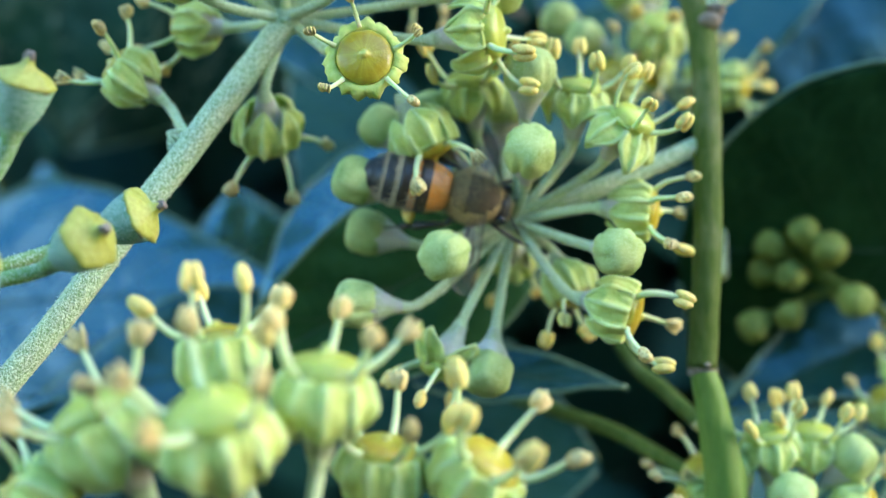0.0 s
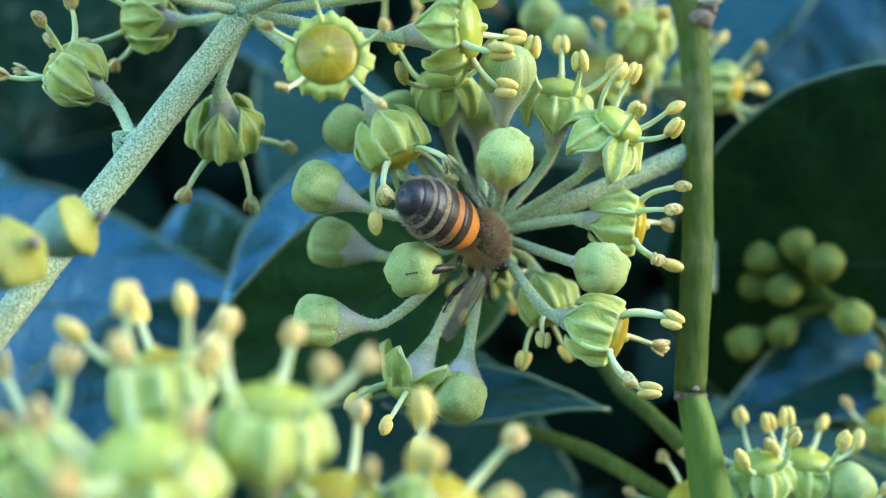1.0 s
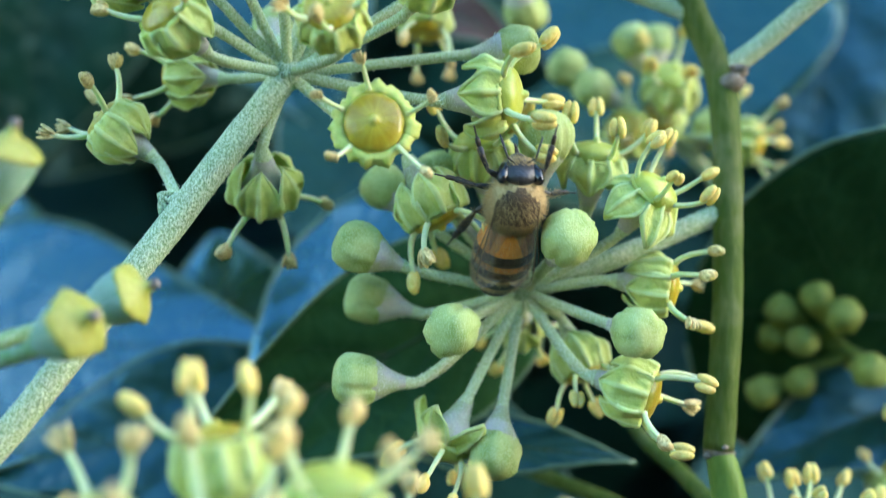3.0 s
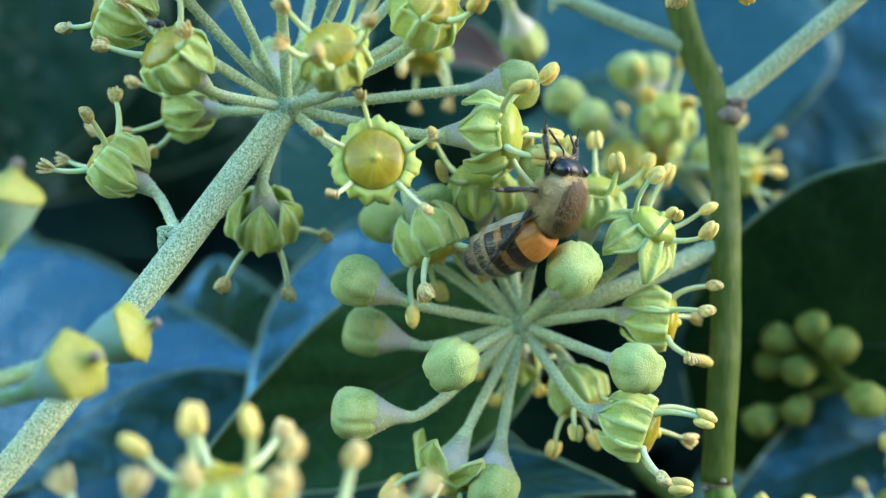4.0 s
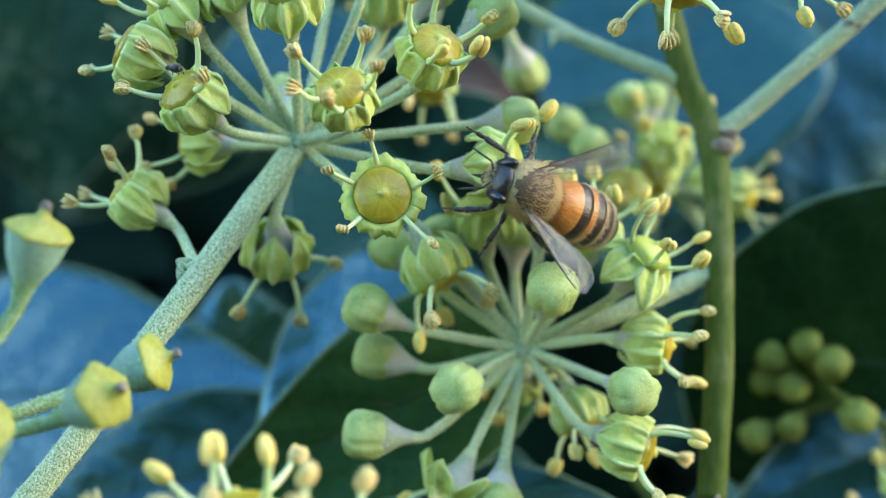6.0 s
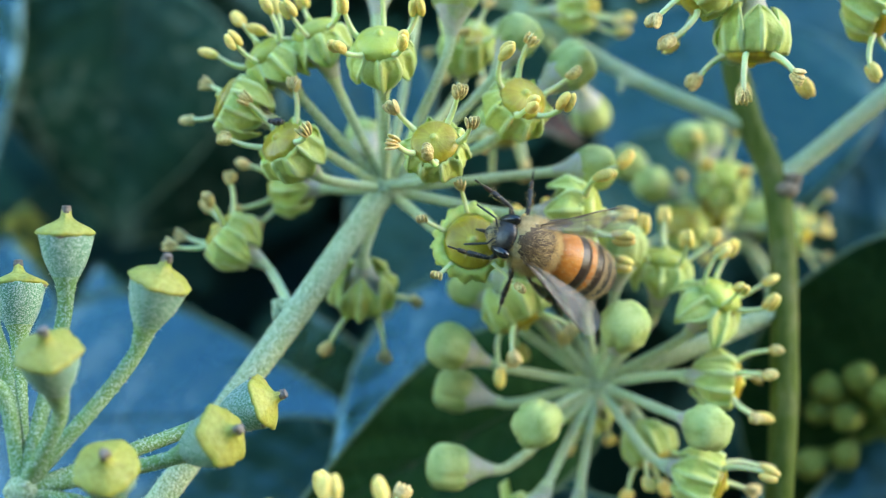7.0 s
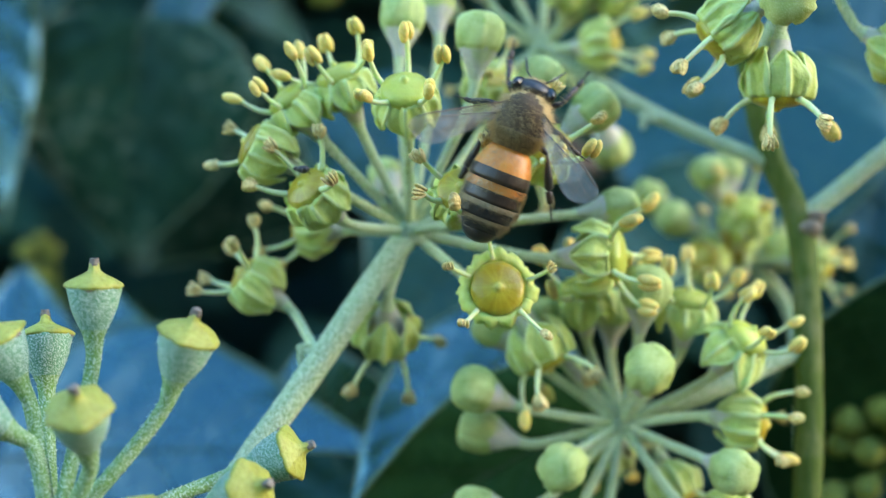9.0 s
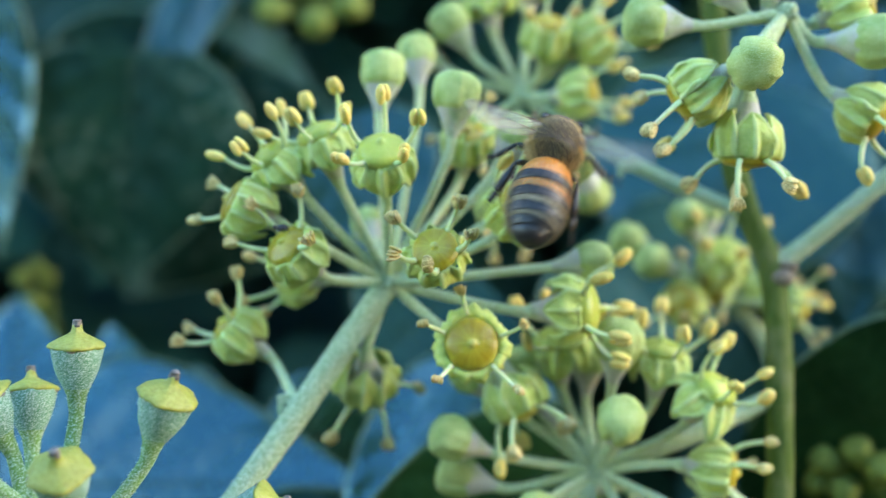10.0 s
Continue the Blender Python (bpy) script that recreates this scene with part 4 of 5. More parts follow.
# ---- stems ----
def stem(name, label, line, radii, mat, nodes=(), n=22):
    ob = thing(name, label, "plant", pt(*line[0]))
    o = Vector(line[0])
    pts = smooth_line([Vector(p) - o for p in line], 10)
    k = len(pts)
    rr = [radii[0] + (radii[1] - radii[0]) * i / (k - 1) for i in range(k)]
    bm = bmesh.new()
    tube(bm, pts, rr, n, True, 0.08)
    part("stem", bm, mat, ob)
    for at, size in nodes:
        bm = bmesh.new()
        c = Vector(at) - o
        ellipsoid(bm, c, (size, size * 0.9, size * 0.75), 16, 10)
        for j in range(7):
            a = rnd.uniform(0, 6.28)
            ellipsoid(bm, c + Vector((math.cos(a), math.sin(a), rnd.uniform(-0.5, 0.5))) * size * 0.85, (size * 0.3, size * 0.3, size * 0.22), 8, 6)
        part("node", bm, BARK, ob, "brown corky node")
    return ob


ROOT = [MAIN_STEM[-1], *LOW_STEM[1:], (3.2, 2.0, -14.0), (4.0, 4.0, -40.0), (4.0, 4.5, -100.5)]
stem("ivy_shoot", "upright smooth olive green ivy stem with corky nodes", MAIN_STEM, (0.122, 0.130), GREEN_STEM, [((2.08, 0.66, 2.03), 0.095), ((2.02, 0.62, 1.92), 0.118)])
stem("ivy_shoot", "bright green ivy stem rising from the ground", ROOT, (0.105, 0.35), BRIGHT_STEM, [(MAIN_STEM[-1], 0.128)])
stem("pale_twig", "pale felted twig leaving the main stem", TWIG, (0.095, 0.085), STALK, [(TWIG[3], 0.10)])
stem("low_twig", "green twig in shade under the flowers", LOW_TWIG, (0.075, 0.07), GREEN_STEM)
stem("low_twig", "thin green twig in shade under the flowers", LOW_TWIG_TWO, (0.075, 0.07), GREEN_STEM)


# ---- leaves ----
def leaf(label, base, tip, width, face, fold=0.3, curl=0.15, wave=0.06, mat=None, stalk=None, group="ivy leaves", seed=0, oval=False):
    """An ivy leaf from its base to its tip; face: the way its upper side looks."""
    b, t = Vector(base), Vector(tip)
    length = (t - b).length
    y = (t - b).normalized()
    z = Vector(face)
    z = (z - y * z.dot(y)).normalized()
    x = y.cross(z)
    m = Matrix((x, y, z)).transposed().to_4x4()
    m.translation = pt(*b)

    def fn(u, v):
        s = (v - 0.5) * 2
        w = width * 0.5 * (math.sin(math.pi * (0.06 + 0.94 * u) ** 0.72) ** 0.85 * (1 - 0.25 * u) + 0.015)
        if oval:
            w = width * 0.5 * math.sqrt(max(0.0, 1 - (2 * u - 1) ** 2)) + 0.01
        q = abs(s)
        h = fold * w * q * (1 - 0.35 * q) + wave * length * 0.5 * math.sin(7 * u + seed + 2.2 * s) * q * q - curl * length * (u - 0.35) ** 2 + 0.010 * length * math.cos(6.283 * (5.5 * u - 1.6 * q)) * q * (1 - 0.6 * q) * min(1, 5 * (1 - u))
        return Vector((s * w, u * length, h))

    bm = bmesh.new()
    slab(bm, 48, 24, fn, 0.03)
    ob = new("ivy_leaf", finish("ivy_leaf", bm, mat or LEAF))
    ob.matrix_basis = m
    tagged(ob, label, "leaf", group)
    bm = bmesh.new()
    pts = [fn(0.01 + 0.95 * k / 12, 0.5) + Vector((0, 0, 0.014)) for k in range(13)]
    tube(bm, pts, [0.022 * (1 - 0.8 * k / 12) + 0.003 for k in range(13)], 6)
    part("midrib", bm, VEIN, ob)
    for k in range(4):
        for s in (-1, 1):
            u0 = 0.06 + 0.17 * k
            bm = bmesh.new()
            pts = [fn(min(0.97, u0 + 0.30 * (j / 6) ** 0.8 * (1 - 0.3 * k / 4)), 0.5 + s * 0.43 * j / 6) + Vector((0, 0, 0.012)) for j in range(7)]
            tube(bm, pts, [0.008 * (1 - 0.8 * j / 6) + 0.001 for j in range(7)], 5)
            part("side_vein", bm, VEIN, ob)
    bm = bmesh.new()
    for v in (0.002, 0.998):
        tube(bm, [fn(0.01 + 0.98 * k / 30, v) for k in range(31)], [0.022] * 31, 6)
    part("margin", bm, MARGIN, ob, "pale leaf margin")
    if stalk is not None:
        bm = bmesh.new()
        e = m.inverted() @ pt(*stalk) / CM
        tube(bm, smooth_line([(0, 0.02, 0), (e.x * 0.4, e.y * 0.4 - 0.1, e.z * 0.4 - 0.15), tuple(e)], 6), [0.05] * 13, 8)
        part("leaf_stalk", bm, VEIN, ob)
    return ob


leaf("dark green ivy leaf with a pale margin behind the flower head", (0.29, 1.5, 0.21), (-2.78, 1.0, -1.5), 1.9, (0.1, -1, -0.1), 0.25, 0.05, seed=0, mat=LEAF_DARK)
leaf("ivy leaf shining blue with the sky beside the flower head", (-0.45, 2.2, 1.06), (-2.44, 1.6, -0.95), 2.0, (-0.20, -0.80, 0.56), 0.2, 0.1, seed=1)
leaf("broad ivy leaf reflecting the blue sky", (-6.97, 3.4, -0.67), (-2.34, 2.8, -0.35), 3.8, (0.16, -0.8, 0.58), 0.06, 0.12, seed=2)
leaf("dark ivy leaf with a bluish sheen low behind the near flowers", (-1.9, 2.3, -1.05), (-5.1, 1.9, -1.75), 1.8, (0.12, -0.93, 0.34), 0.2, 0.15, seed=3, mat=LEAF_SATIN)
leaf("large dark green ivy leaf standing upright", (5.9, 2.8, -0.02), (1.95, 2.7, -0.02), 4.35, (0.05, -0.8, -0.6), 0.03, 0.02, 0.02, seed=4, mat=LEAF_DARK, oval=True)
leaf("ivy leaf with a blue sheen low on the shaded side", (4.77, 3.2, -0.72), (2.42, 2.5, -1.58), 1.5, (-0.08, -0.84, 0.52), 0.35, 0.2, seed=5, mat=LEAF_SATIN)
leaf("narrow ivy leaf seen edge on under the flowers", (-0.75, 1.7, -1.30), (1.30, 1.2, -1.34), 0.62, (-0.05, -0.80, 0.58), 0.2, 0.15, seed=6, mat=LEAF_SATIN)
leaf("pale blue ivy leaf reflecting the sky far behind", (2.6, 5.2, 4.79), (1.36, 4.4, 1.27), 4.0, (0.1, -0.55, 0.8), 0.2, 0.1, seed=7, mat=LEAF_SHEEN)
leaf("tall ivy leaf reflecting the sky behind the stem", (4.36, 5.8, 6.03), (3.78, 5.0, 1.5), 4.6, (0.1, -0.62, 0.78), 0.1, 0.1, seed=8, mat=LEAF_SHEEN)
leaf("big dark ivy leaf with pale flecks far behind", (-4.82, 6.7, 5.55), (-6.85, 7.5, 1.84), 5.6, (0.0, -0.95, -0.2), 0.1, 0.1, seed=9, mat=LEAF_FLECKED)
leaf("blue shining ivy leaf at the hedge's edge", (-8.84, 5.2, 6.52), (-7.90, 5.3, 2.20), 2.2, (0.0, -0.85, 0.5), 0.06, 0.1, seed=10)
leaf("pointed ivy leaf reflecting blue sky low in the hedge", (-6.9, 3.9, -0.95), (-7.56, 5.3, 1.78), 2.2, (0.05, -0.80, 0.60), 0.08, 0.05, seed=11)
leaf("narrow pointed ivy leaf reflecting blue sky beside the young fruits", (-5.6, 4.2, -0.95), (-6.24, 5.5, 1.42), 1.8, (0.05, -0.80, 0.60), 0.08, 0.05, seed=21)
leaf("ivy leaf with a soft blue sheen low in the hedge", (-5.17, 4.5, -2.27), (-5.10, 5.7, 0.85), 4.0, (0.14, -0.8, 0.6), 0.12, 0.1, seed=12)
leaf("ivy leaf shining pale blue behind the felted stalk", (-2.75, 4.2, -1.96), (-3.18, 3.8, 0.81), 3.2, (0.12, -0.8, 0.6), 0.08, 0.1, seed=13)
leaf("dark ivy leaf in the shade between the flower heads", (-1.08, 4.6, 2.1), (-2.49, 4.2, 0.88), 3.2, (-0.1, -0.9, 0.35), 0.2, 0.1, seed=14, mat=LEAF_DEEP)
leaf("dark ivy leaf hanging behind the upper flower heads", (-6.19, 5.8, 5.38), (-6.48, 6.4, 1.94), 4.0, (0.0, -1, -0.1), 0.2, 0.1, seed=15, mat=LEAF_FLECKED)
leaf("ivy leaf with a blue gloss behind the top of the stem", (0.4, 4.4, 2.61), (1.72, 4.0, 1.2), 3.0, (-0.1, -0.75, 0.65), 0.2, 0.1, seed=16, mat=LEAF_DEEP)
leaf("dark ivy leaf in the lower shade", (-1.02, 3.4, -2.2), (1.1, 3.0, -2.33), 3.0, (0, -0.9, 0.4), 0.2, 0.1, seed=17, mat=LEAF_DEEP)
leaf("blue glossy ivy leaf between the flower stalks", (-2.86, 5.0, 4.29), (-2.17, 4.6, 2.14), 2.2, (-0.1, -0.8, 0.6), 0.2, 0.1, seed=18, mat=LEAF_SHEEN)
leaf("dark bluish ivy leaf high in the hedge", (-5.16, 6.5, 7.18), (-6.17, 6.2, 4.3), 1.3, (0.0, -0.85, 0.5), 0.2, 0.1, seed=19, mat=LEAF_SATIN)

leaf("small withered reddish brown leaf among the flower stalks", (-0.75, 4.4, 3.55), (0.25, 4.0, 3.00), 0.62, (0.1, -0.9, 0.2), 0.5, 0.4, 0.12, seed=20, mat=WITHERED)


def tiny_insect(at):
    """A small dark insect sitting on a petal."""
    ob = thing("small_insect", "tiny dark insect sitting on a flower", "insect", pt(*at))
    bm = bmesh.new()
    ellipsoid(bm, (0, 0, 0), (0.055, 0.035, 0.032), 12, 8)
    part("body", bm, BLACK, ob)
    bm = bmesh.new()
    ellipsoid(bm, (-0.06, -0.005, 0.005), (0.022, 0.024, 0.02), 10, 6)
    part("head", bm, BLACK, ob)
    for k in (-1, 0, 1):
        for s in (-1, 1):
            bm = bmesh.new()
            tube(bm, [(0.025 * k, s * 0.02, -0.01), (0.035 * k, s * 0.05, 0.0), (0.045 * k, s * 0.065, -0.035)], [0.005, 0.004, 0.003], 5)
            part("leg", bm, BLACK, ob)


tiny_insect((-2.42, -1.42, 2.16))


# ---- hedge around: deep foliage behind, ground, and an unseen sky blocker behind the camera ----
def slab_box(name, label, lo, hi, mat, category, kind="structure", rough=0.0):
    bm = bmesh.new()
    bmesh.ops.create_cube(bm, size=1)
    for v in bm.verts:
        v.co = Vector([lo[i] + (v.co[i] + 0.5) * (hi[i] - lo[i]) for i in range(3)])
    if rough:
        bmesh.ops.subdivide_edges(bm, edges=bm.edges, cuts=24, use_grid_fill=True)
        for v in bm.verts:
            v.co += noise.noise_vector(v.co * 0.05) * rough + noise.noise_vector(v.co * 0.2) * rough * 0.4
    for v in bm.verts:
        v.co.z += 100
    ob = new(name, finish(name, bm, mat))
    return tagged(ob, label, category, "", kind)


slab_box("ground", "dark garden soil", (-6000, -6000, -110), (6000, 6000, -100), EARTH, "ground")
# backing darkened so gaps between the leaves come out as shade
slab_box("hedge_behind", "dark backing that stands in for shade inside the ivy hedge", (-120, 22, -101), (120, 60, 24), HEDGE_DARK, "hedge", "structure", 4)
# never in view; added so leaves facing the camera reflect dark, not sky
slab_box("hedge_opposite", "unseen dark mass added behind the camera to block sky", (-60, -280, -101), (420, -200, 90), HEDGE_DARK, "hedge", "structure", 8)


def foliage(name, label, count, lo, hi, size, mat, seed):
    """Many small leaves of the hedge, too many to count."""
    r = random.Random(seed)
    verts, faces = [], []
    for _ in range(count):
        c = Vector([r.uniform(lo[i], hi[i]) for i in range(3)])
        d = Vector((r.gauss(0, 1), r.gauss(0, 0.4) - 0.2, r.gauss(-0.4, 0.8))).normalized()
        nrm = Vector((r.gauss(0, 0.7), -1.0, r.gauss(0.35, 0.6)))
        nrm = (nrm - d * nrm.dot(d)).normalized()
        side = d.cross(nrm)
        s = size * r.uniform(0.6, 1.3)
        k = len(verts)
        outline = [(0, 0), (0.30, 0.18), (0.36, 0.42), (0.20, 0.75), (0, 1.0), (-0.20, 0.75), (-0.36, 0.42), (-0.30, 0.18), (0, 0.4)]
        for a, b in outline:
            h = 0.12 * abs(a) * 2 - 0.15 * (b - 0.4) ** 2
            verts.append((c + side * a * s + d * b * s + nrm * h * s) * CM + Vector((0, 0, 1)))
        for j in range(8):
            faces.append((k + j, k + (j + 1) % 8, k + 8))
    me = bpy.data.meshes.new(name)
    me.from_pydata([tuple(v) for v in verts], [], faces)
    me.materials.append(mat)
    me.shade_smooth()
    return tagged(new(name, me), label, "foliage", "", "stuff")


foliage("hedge_leaves", "dark crowded ivy leaves deep in the hedge", 900, (-26, 9, -20), (26, 22, 22), 4.2, LEAF_DEEP, 11)
# out of view above; added to keep overhead sky off the back leaves
foliage("hedge_overhang", "unseen dark ivy leaves added to shade the inside of the hedge", 240, (-22, 9.5, 10.5), (-1.5, 19, 18), 3.2, LEAF_DEEP, 21)
foliage("hedge_leaves_outer", "dark ivy leaves on the outside of the hedge", 2600, (-118, 17, -95), (118, 24, 26), 7.0, LEAF_DEEP, 12)
foliage("opposite_leaves", "dark leaves on the unseen sky blocker", 3600, (-58, -204, -95), (418, -192, 92), 12.0, LEAF_DEEP, 13)
foliage("hedge_leaves_top", "dark ivy leaves on top of the hedge", 1800, (-118, 18, 22), (118, 62, 29), 8.0, LEAF_DEEP, 14)
foliage("hedge_leaves_back", "dark ivy leaves on the back of the hedge", 1800, (-118, 58, -95), (118, 64, 26), 9.0, LEAF_DEEP, 15)
foliage("opposite_leaves_top", "dark leaves on top of the unseen sky blocker", 2200, (-58, -284, 88), (418, -196, 96), 13.0, LEAF_DEEP, 16)


# ---- the bee: x ahead, z up its back, middle of the thorax at the origin ----
BEE = 1.0


def bee_body():
    bee = thing("honey_bee", "brown furry honey bee with amber and black banded abdomen", "bee", pt(0, 0, 0))
    s = BEE

    def along(profile, n=32):
        """A body of revolution about x, a little flattened."""
        bm = bmesh.new()
        revolve(bm, profile, n)
        for v in bm.verts:
            v.co = Vector((v.co.z, v.co.x, v.co.y * 0.88)) * s
        return bm

    def hash_of(d):
        return (abs(d.x) * 917.3 + abs(d.y) * 431.7) % 1.0

    def hairs(name, centre, radii, count, length, mat, parent, seed, back=0.4, keep=None, thick=0.0035):
        r = random.Random(seed)
        bm = bmesh.new()
        made = 0
        while made < count:
            d = Vector((r.gauss(0, 1), r.gauss(0, 1), r.gauss(0, 1))).normalized()
            if keep and not keep(d):
                continue
            made += 1
            p = Vector((centre[0] + d.x * radii[0], centre[1] + d.y * radii[1], centre[2] + d.z * radii[2])) * s
            w = (d + Vector((-back + r.uniform(-0.4, 0.4), r.uniform(-0.4, 0.4), r.uniform(-0.4, 0.4)))).normalized()
            o = w.orthogonal().normalized() * thick
            o2 = w.cross(o)
            tip = p + w * length * r.uniform(0.6, 1.2)
            a, b, c = bm.verts.new(p + o), bm.verts.new(p - o * 0.5 + o2 * 0.87), bm.verts.new(p - o * 0.5 - o2 * 0.87)
            t = bm.verts.new(tip)
            bm.faces.new((a, b, t)), bm.faces.new((b, c, t)), bm.faces.new((c, a, t))
        return part(name, bm, mat, parent)

    # thorax: dark and nearly bald on top, a thick pale ruff round its sides, neck and rear
    thorax = part("thorax", along([(0, 0.225), (0.09, 0.21), (0.160, 0.15), (0.200, 0.05), (0.205, -0.06), (0.185, -0.15), (0.125, -0.23), (0.06, -0.275)]), FUR, bee, "brown furry thorax")
    bm = along([(r * 1.015 + 0.003, x * 1.015) for r, x in [(0.02, 0.222), (0.09, 0.21), (0.130, 0.182), (0.160, 0.15), (0.184, 0.10), (0.200, 0.05), (0.206, -0.01), (0.205, -0.06), (0.198, -0.11), (0.185, -0.15), (0.160, -0.19), (0.125, -0.23), (0.06, -0.275)]], 56)
    low = [f for f in bm.faces if f.calc_center_median().z < (0.095 + 0.03 * noise.noise(f.calc_center_median() * 14)) * s or f.calc_center_median().x < -0.235 * s]
    bmesh.ops.delete(bm, geom=low, context="FACES")
    part("back_shield", bm, BALD, thorax, "bald dark brown middle of the back")
    bm = bmesh.new()
    ellipsoid(bm, (-0.150 * s, 0, 0.105 * s), (0.050 * s, 0.095 * s, 0.062 * s), 18, 10)
    part("rear_shield", bm, BALD, thorax)
    hairs("fur", (-0.02, 0, 0), (0.220, 0.196, 0.170), 3400, 0.078, FUR, thorax, 3, 0.4, lambda d: d.z < 0.42 + 0.16 * hash_of(d) or d.x < -0.78, 0.0026)
    hairs("back_hair", (-0.01, 0, 0), (0.215, 0.203, 0.180), 1300, 0.060, FUR, thorax, 4, 0.6, lambda d: d.z > 0.35, 0.0014)
    hairs("rear_fur", (-0.01, 0, 0), (0.215, 0.203, 0.178), 1700, 0.080, FUR, thorax, 7, 0.5, lambda d: d.x < -0.30 and d.z > 0.25, 0.0024)
    # head: broad, with big eyes at its sides and pale hair on the face and behind
    bm = bmesh.new()
    ellipsoid(bm, (0.242 * s, 0, -0.070 * s), (0.078 * s, 0.150 * s, 0.140 * s), 24, 16)
    ellipsoid(bm, (0.262 * s, 0, -0.185 * s), (0.05 * s, 0.065 * s, 0.06 * s), 12, 8)
    head = part("head", bm, BLACK, bee, "dark head with pale face hair")
    hairs("face_hair", (0.238, 0, -0.085), (0.080, 0.125, 0.130), 380, 0.034, FUR, head, 5, -0.3, lambda d: d.x > 0.2 and d.z < 0.25)
    hairs("nape_hair", (0.215, 0, -0.03), (0.06, 0.13, 0.09), 90, 0.045, FUR, head, 6, 0.2, lambda d: d.x < 0.0)
    bm = bmesh.new()
    tube(bm, [Vector((0.275, 0, -0.235)) * s, Vector((0.285, 0, -0.29)) * s, Vector((0.28, 0, -0.36)) * s], [0.018, 0.014, 0.006], 8)
    part("tongue", bm, BROWN, head)
    for side in (-1, 1):
        bm = bmesh.new()
        ellipsoid(bm, (0.240 * s, side * 0.122 * s, -0.050 * s), (0.066 * s, 0.052 * s, 0.115 * s), 18, 14, Matrix.Rotation(side * -0.28, 3, "X"))
        part("eye", bm, EYE, head, "shiny black compound eye")
        bm = bmesh.new()
        p0 = Vector((0.295, side * 0.03, -0.09)) * s
        p1 = p0 + Vector((0.065, side * 0.075, 0.01)) * s
        p2 = p1 + Vector((0.10, side * 0.06, -0.15)) * s
        tube(bm, [p0, p0.lerp(p1, 0.5), p1, p1.lerp(p2, 0.3), p1.lerp(p2, 0.7), p2], [0.008, 0.007, 0.008, 0.0095, 0.0095, 0.007], 8)
        part("antenna", bm, BLACK, head)
    # abdomen in five overlapping rings, each amber or tan before and black behind, paler beneath
    bm = bmesh.new()
    ellipsoid(bm, (-0.245 * s, 0, -0.01 * s), (0.07 * s, 0.07 * s, 0.07 * s), 12, 8)
    abdomen = part("abdomen", bm, BLACK, bee, "abdomen banded amber, tan and black")
    edges = [-0.235, -0.500, -0.660, -0.785, -0.885, -1.000]
    girth = [0.150, 0.236, 0.232, 0.200, 0.148, 0.004]
    front = [AMBER, AMBER, TAN, TAN, BLACK]
    black_from = [0.66, 0.48, 0.42, 0.36, 0.10]
    for i in range(5):
        x0, x1 = edges[i], edges[i + 1]
        r0, r1 = girth[i], girth[i + 1]
        steps = sorted({k / 10 for k in range(11)} | {black_from[i]})
        prof = []
        for t in steps:
            r = r0 + (r1 - r0) * (math.sin(t * math.pi / 2) ** 0.8 if i == 0 else t**1.35)
            if i == 4:
                r = r0 * max(0.0, 1 - t**1.9) ** 0.62 + 0.003
            prof.append((r + 0.006 * (t - 0.4) + (0.003 if i < 4 else 0), x0 + (x1 - x0) * t - (0.010 if t == 1 and i < 4 else 0)))
        prof.append((prof[-1][0] * 0.9, prof[-1][1] + 0.004))
        bm = along(prof)
        cut = (x0 + (x1 - x0) * black_from[i]) * s
        for f in bm.faces:
            c = f.calc_center_median()
            low = c.z < -0.55 * 0.88 * s * girth[2]
            f.material_index = 2 if low and i < 4 else 0 if c.x > cut else 1
        part("abdomen_ring", bm, [front[i], BROWN if i < 2 else BLACK, TAN], abdomen)
    # rows of pale hair lying back from the front of each ring, and a fringe along the flanks
    r = random.Random(9)
    bm = bmesh.new()
    for _ in range(2300):
        i = r.choice((0, 1, 1, 2, 2, 2, 3, 3, 3))
        x0, x1 = edges[i], edges[i + 1]
        t = r.uniform(0.02, black_from[i] * 0.9)
        g = r.gauss(0, 1.2) + (math.pi / 2 if r.random() < 0.5 else -math.pi / 2)
        if r.random() < 0.3:
            t = r.uniform(0.0, 1.0)
            g = r.gauss(0, 0.35) + (math.pi if r.random() < 0.5 else 0)
        rr = girth[i] + (girth[i + 1] - girth[i]) * (math.sin(t * math.pi / 2) ** 0.8 if i == 0 else t**1.35)
        out = Vector((0, math.cos(g), math.sin(g) * 0.88))
        p = (Vector((x0 + (x1 - x0) * t, 0, 0)) + out * rr) * s
        w = (out * r.uniform(0.25, 0.7) + Vector((-1, r.uniform(-0.2, 0.2), r.uniform(-0.2, 0.2)))).normalized()
        o = w.orthogonal().normalized() * 0.0024
        o2 = w.cross(o)
        a, b, c = bm.verts.new(p + o), bm.verts.new(p - o * 0.5 + o2 * 0.87), bm.verts.new(p - o * 0.5 - o2 * 0.87)
        tip = bm.verts.new(p + w * r.uniform(0.03, 0.055))
        bm.faces.new((a, b, tip)), bm.faces.new((b, c, tip)), bm.faces.new((c, a, tip))
    part("abdomen_fur", bm, TAN, abdomen)
    # wings, hinged at their roots: a straight front edge, a rounded tip, veins
    wings = []
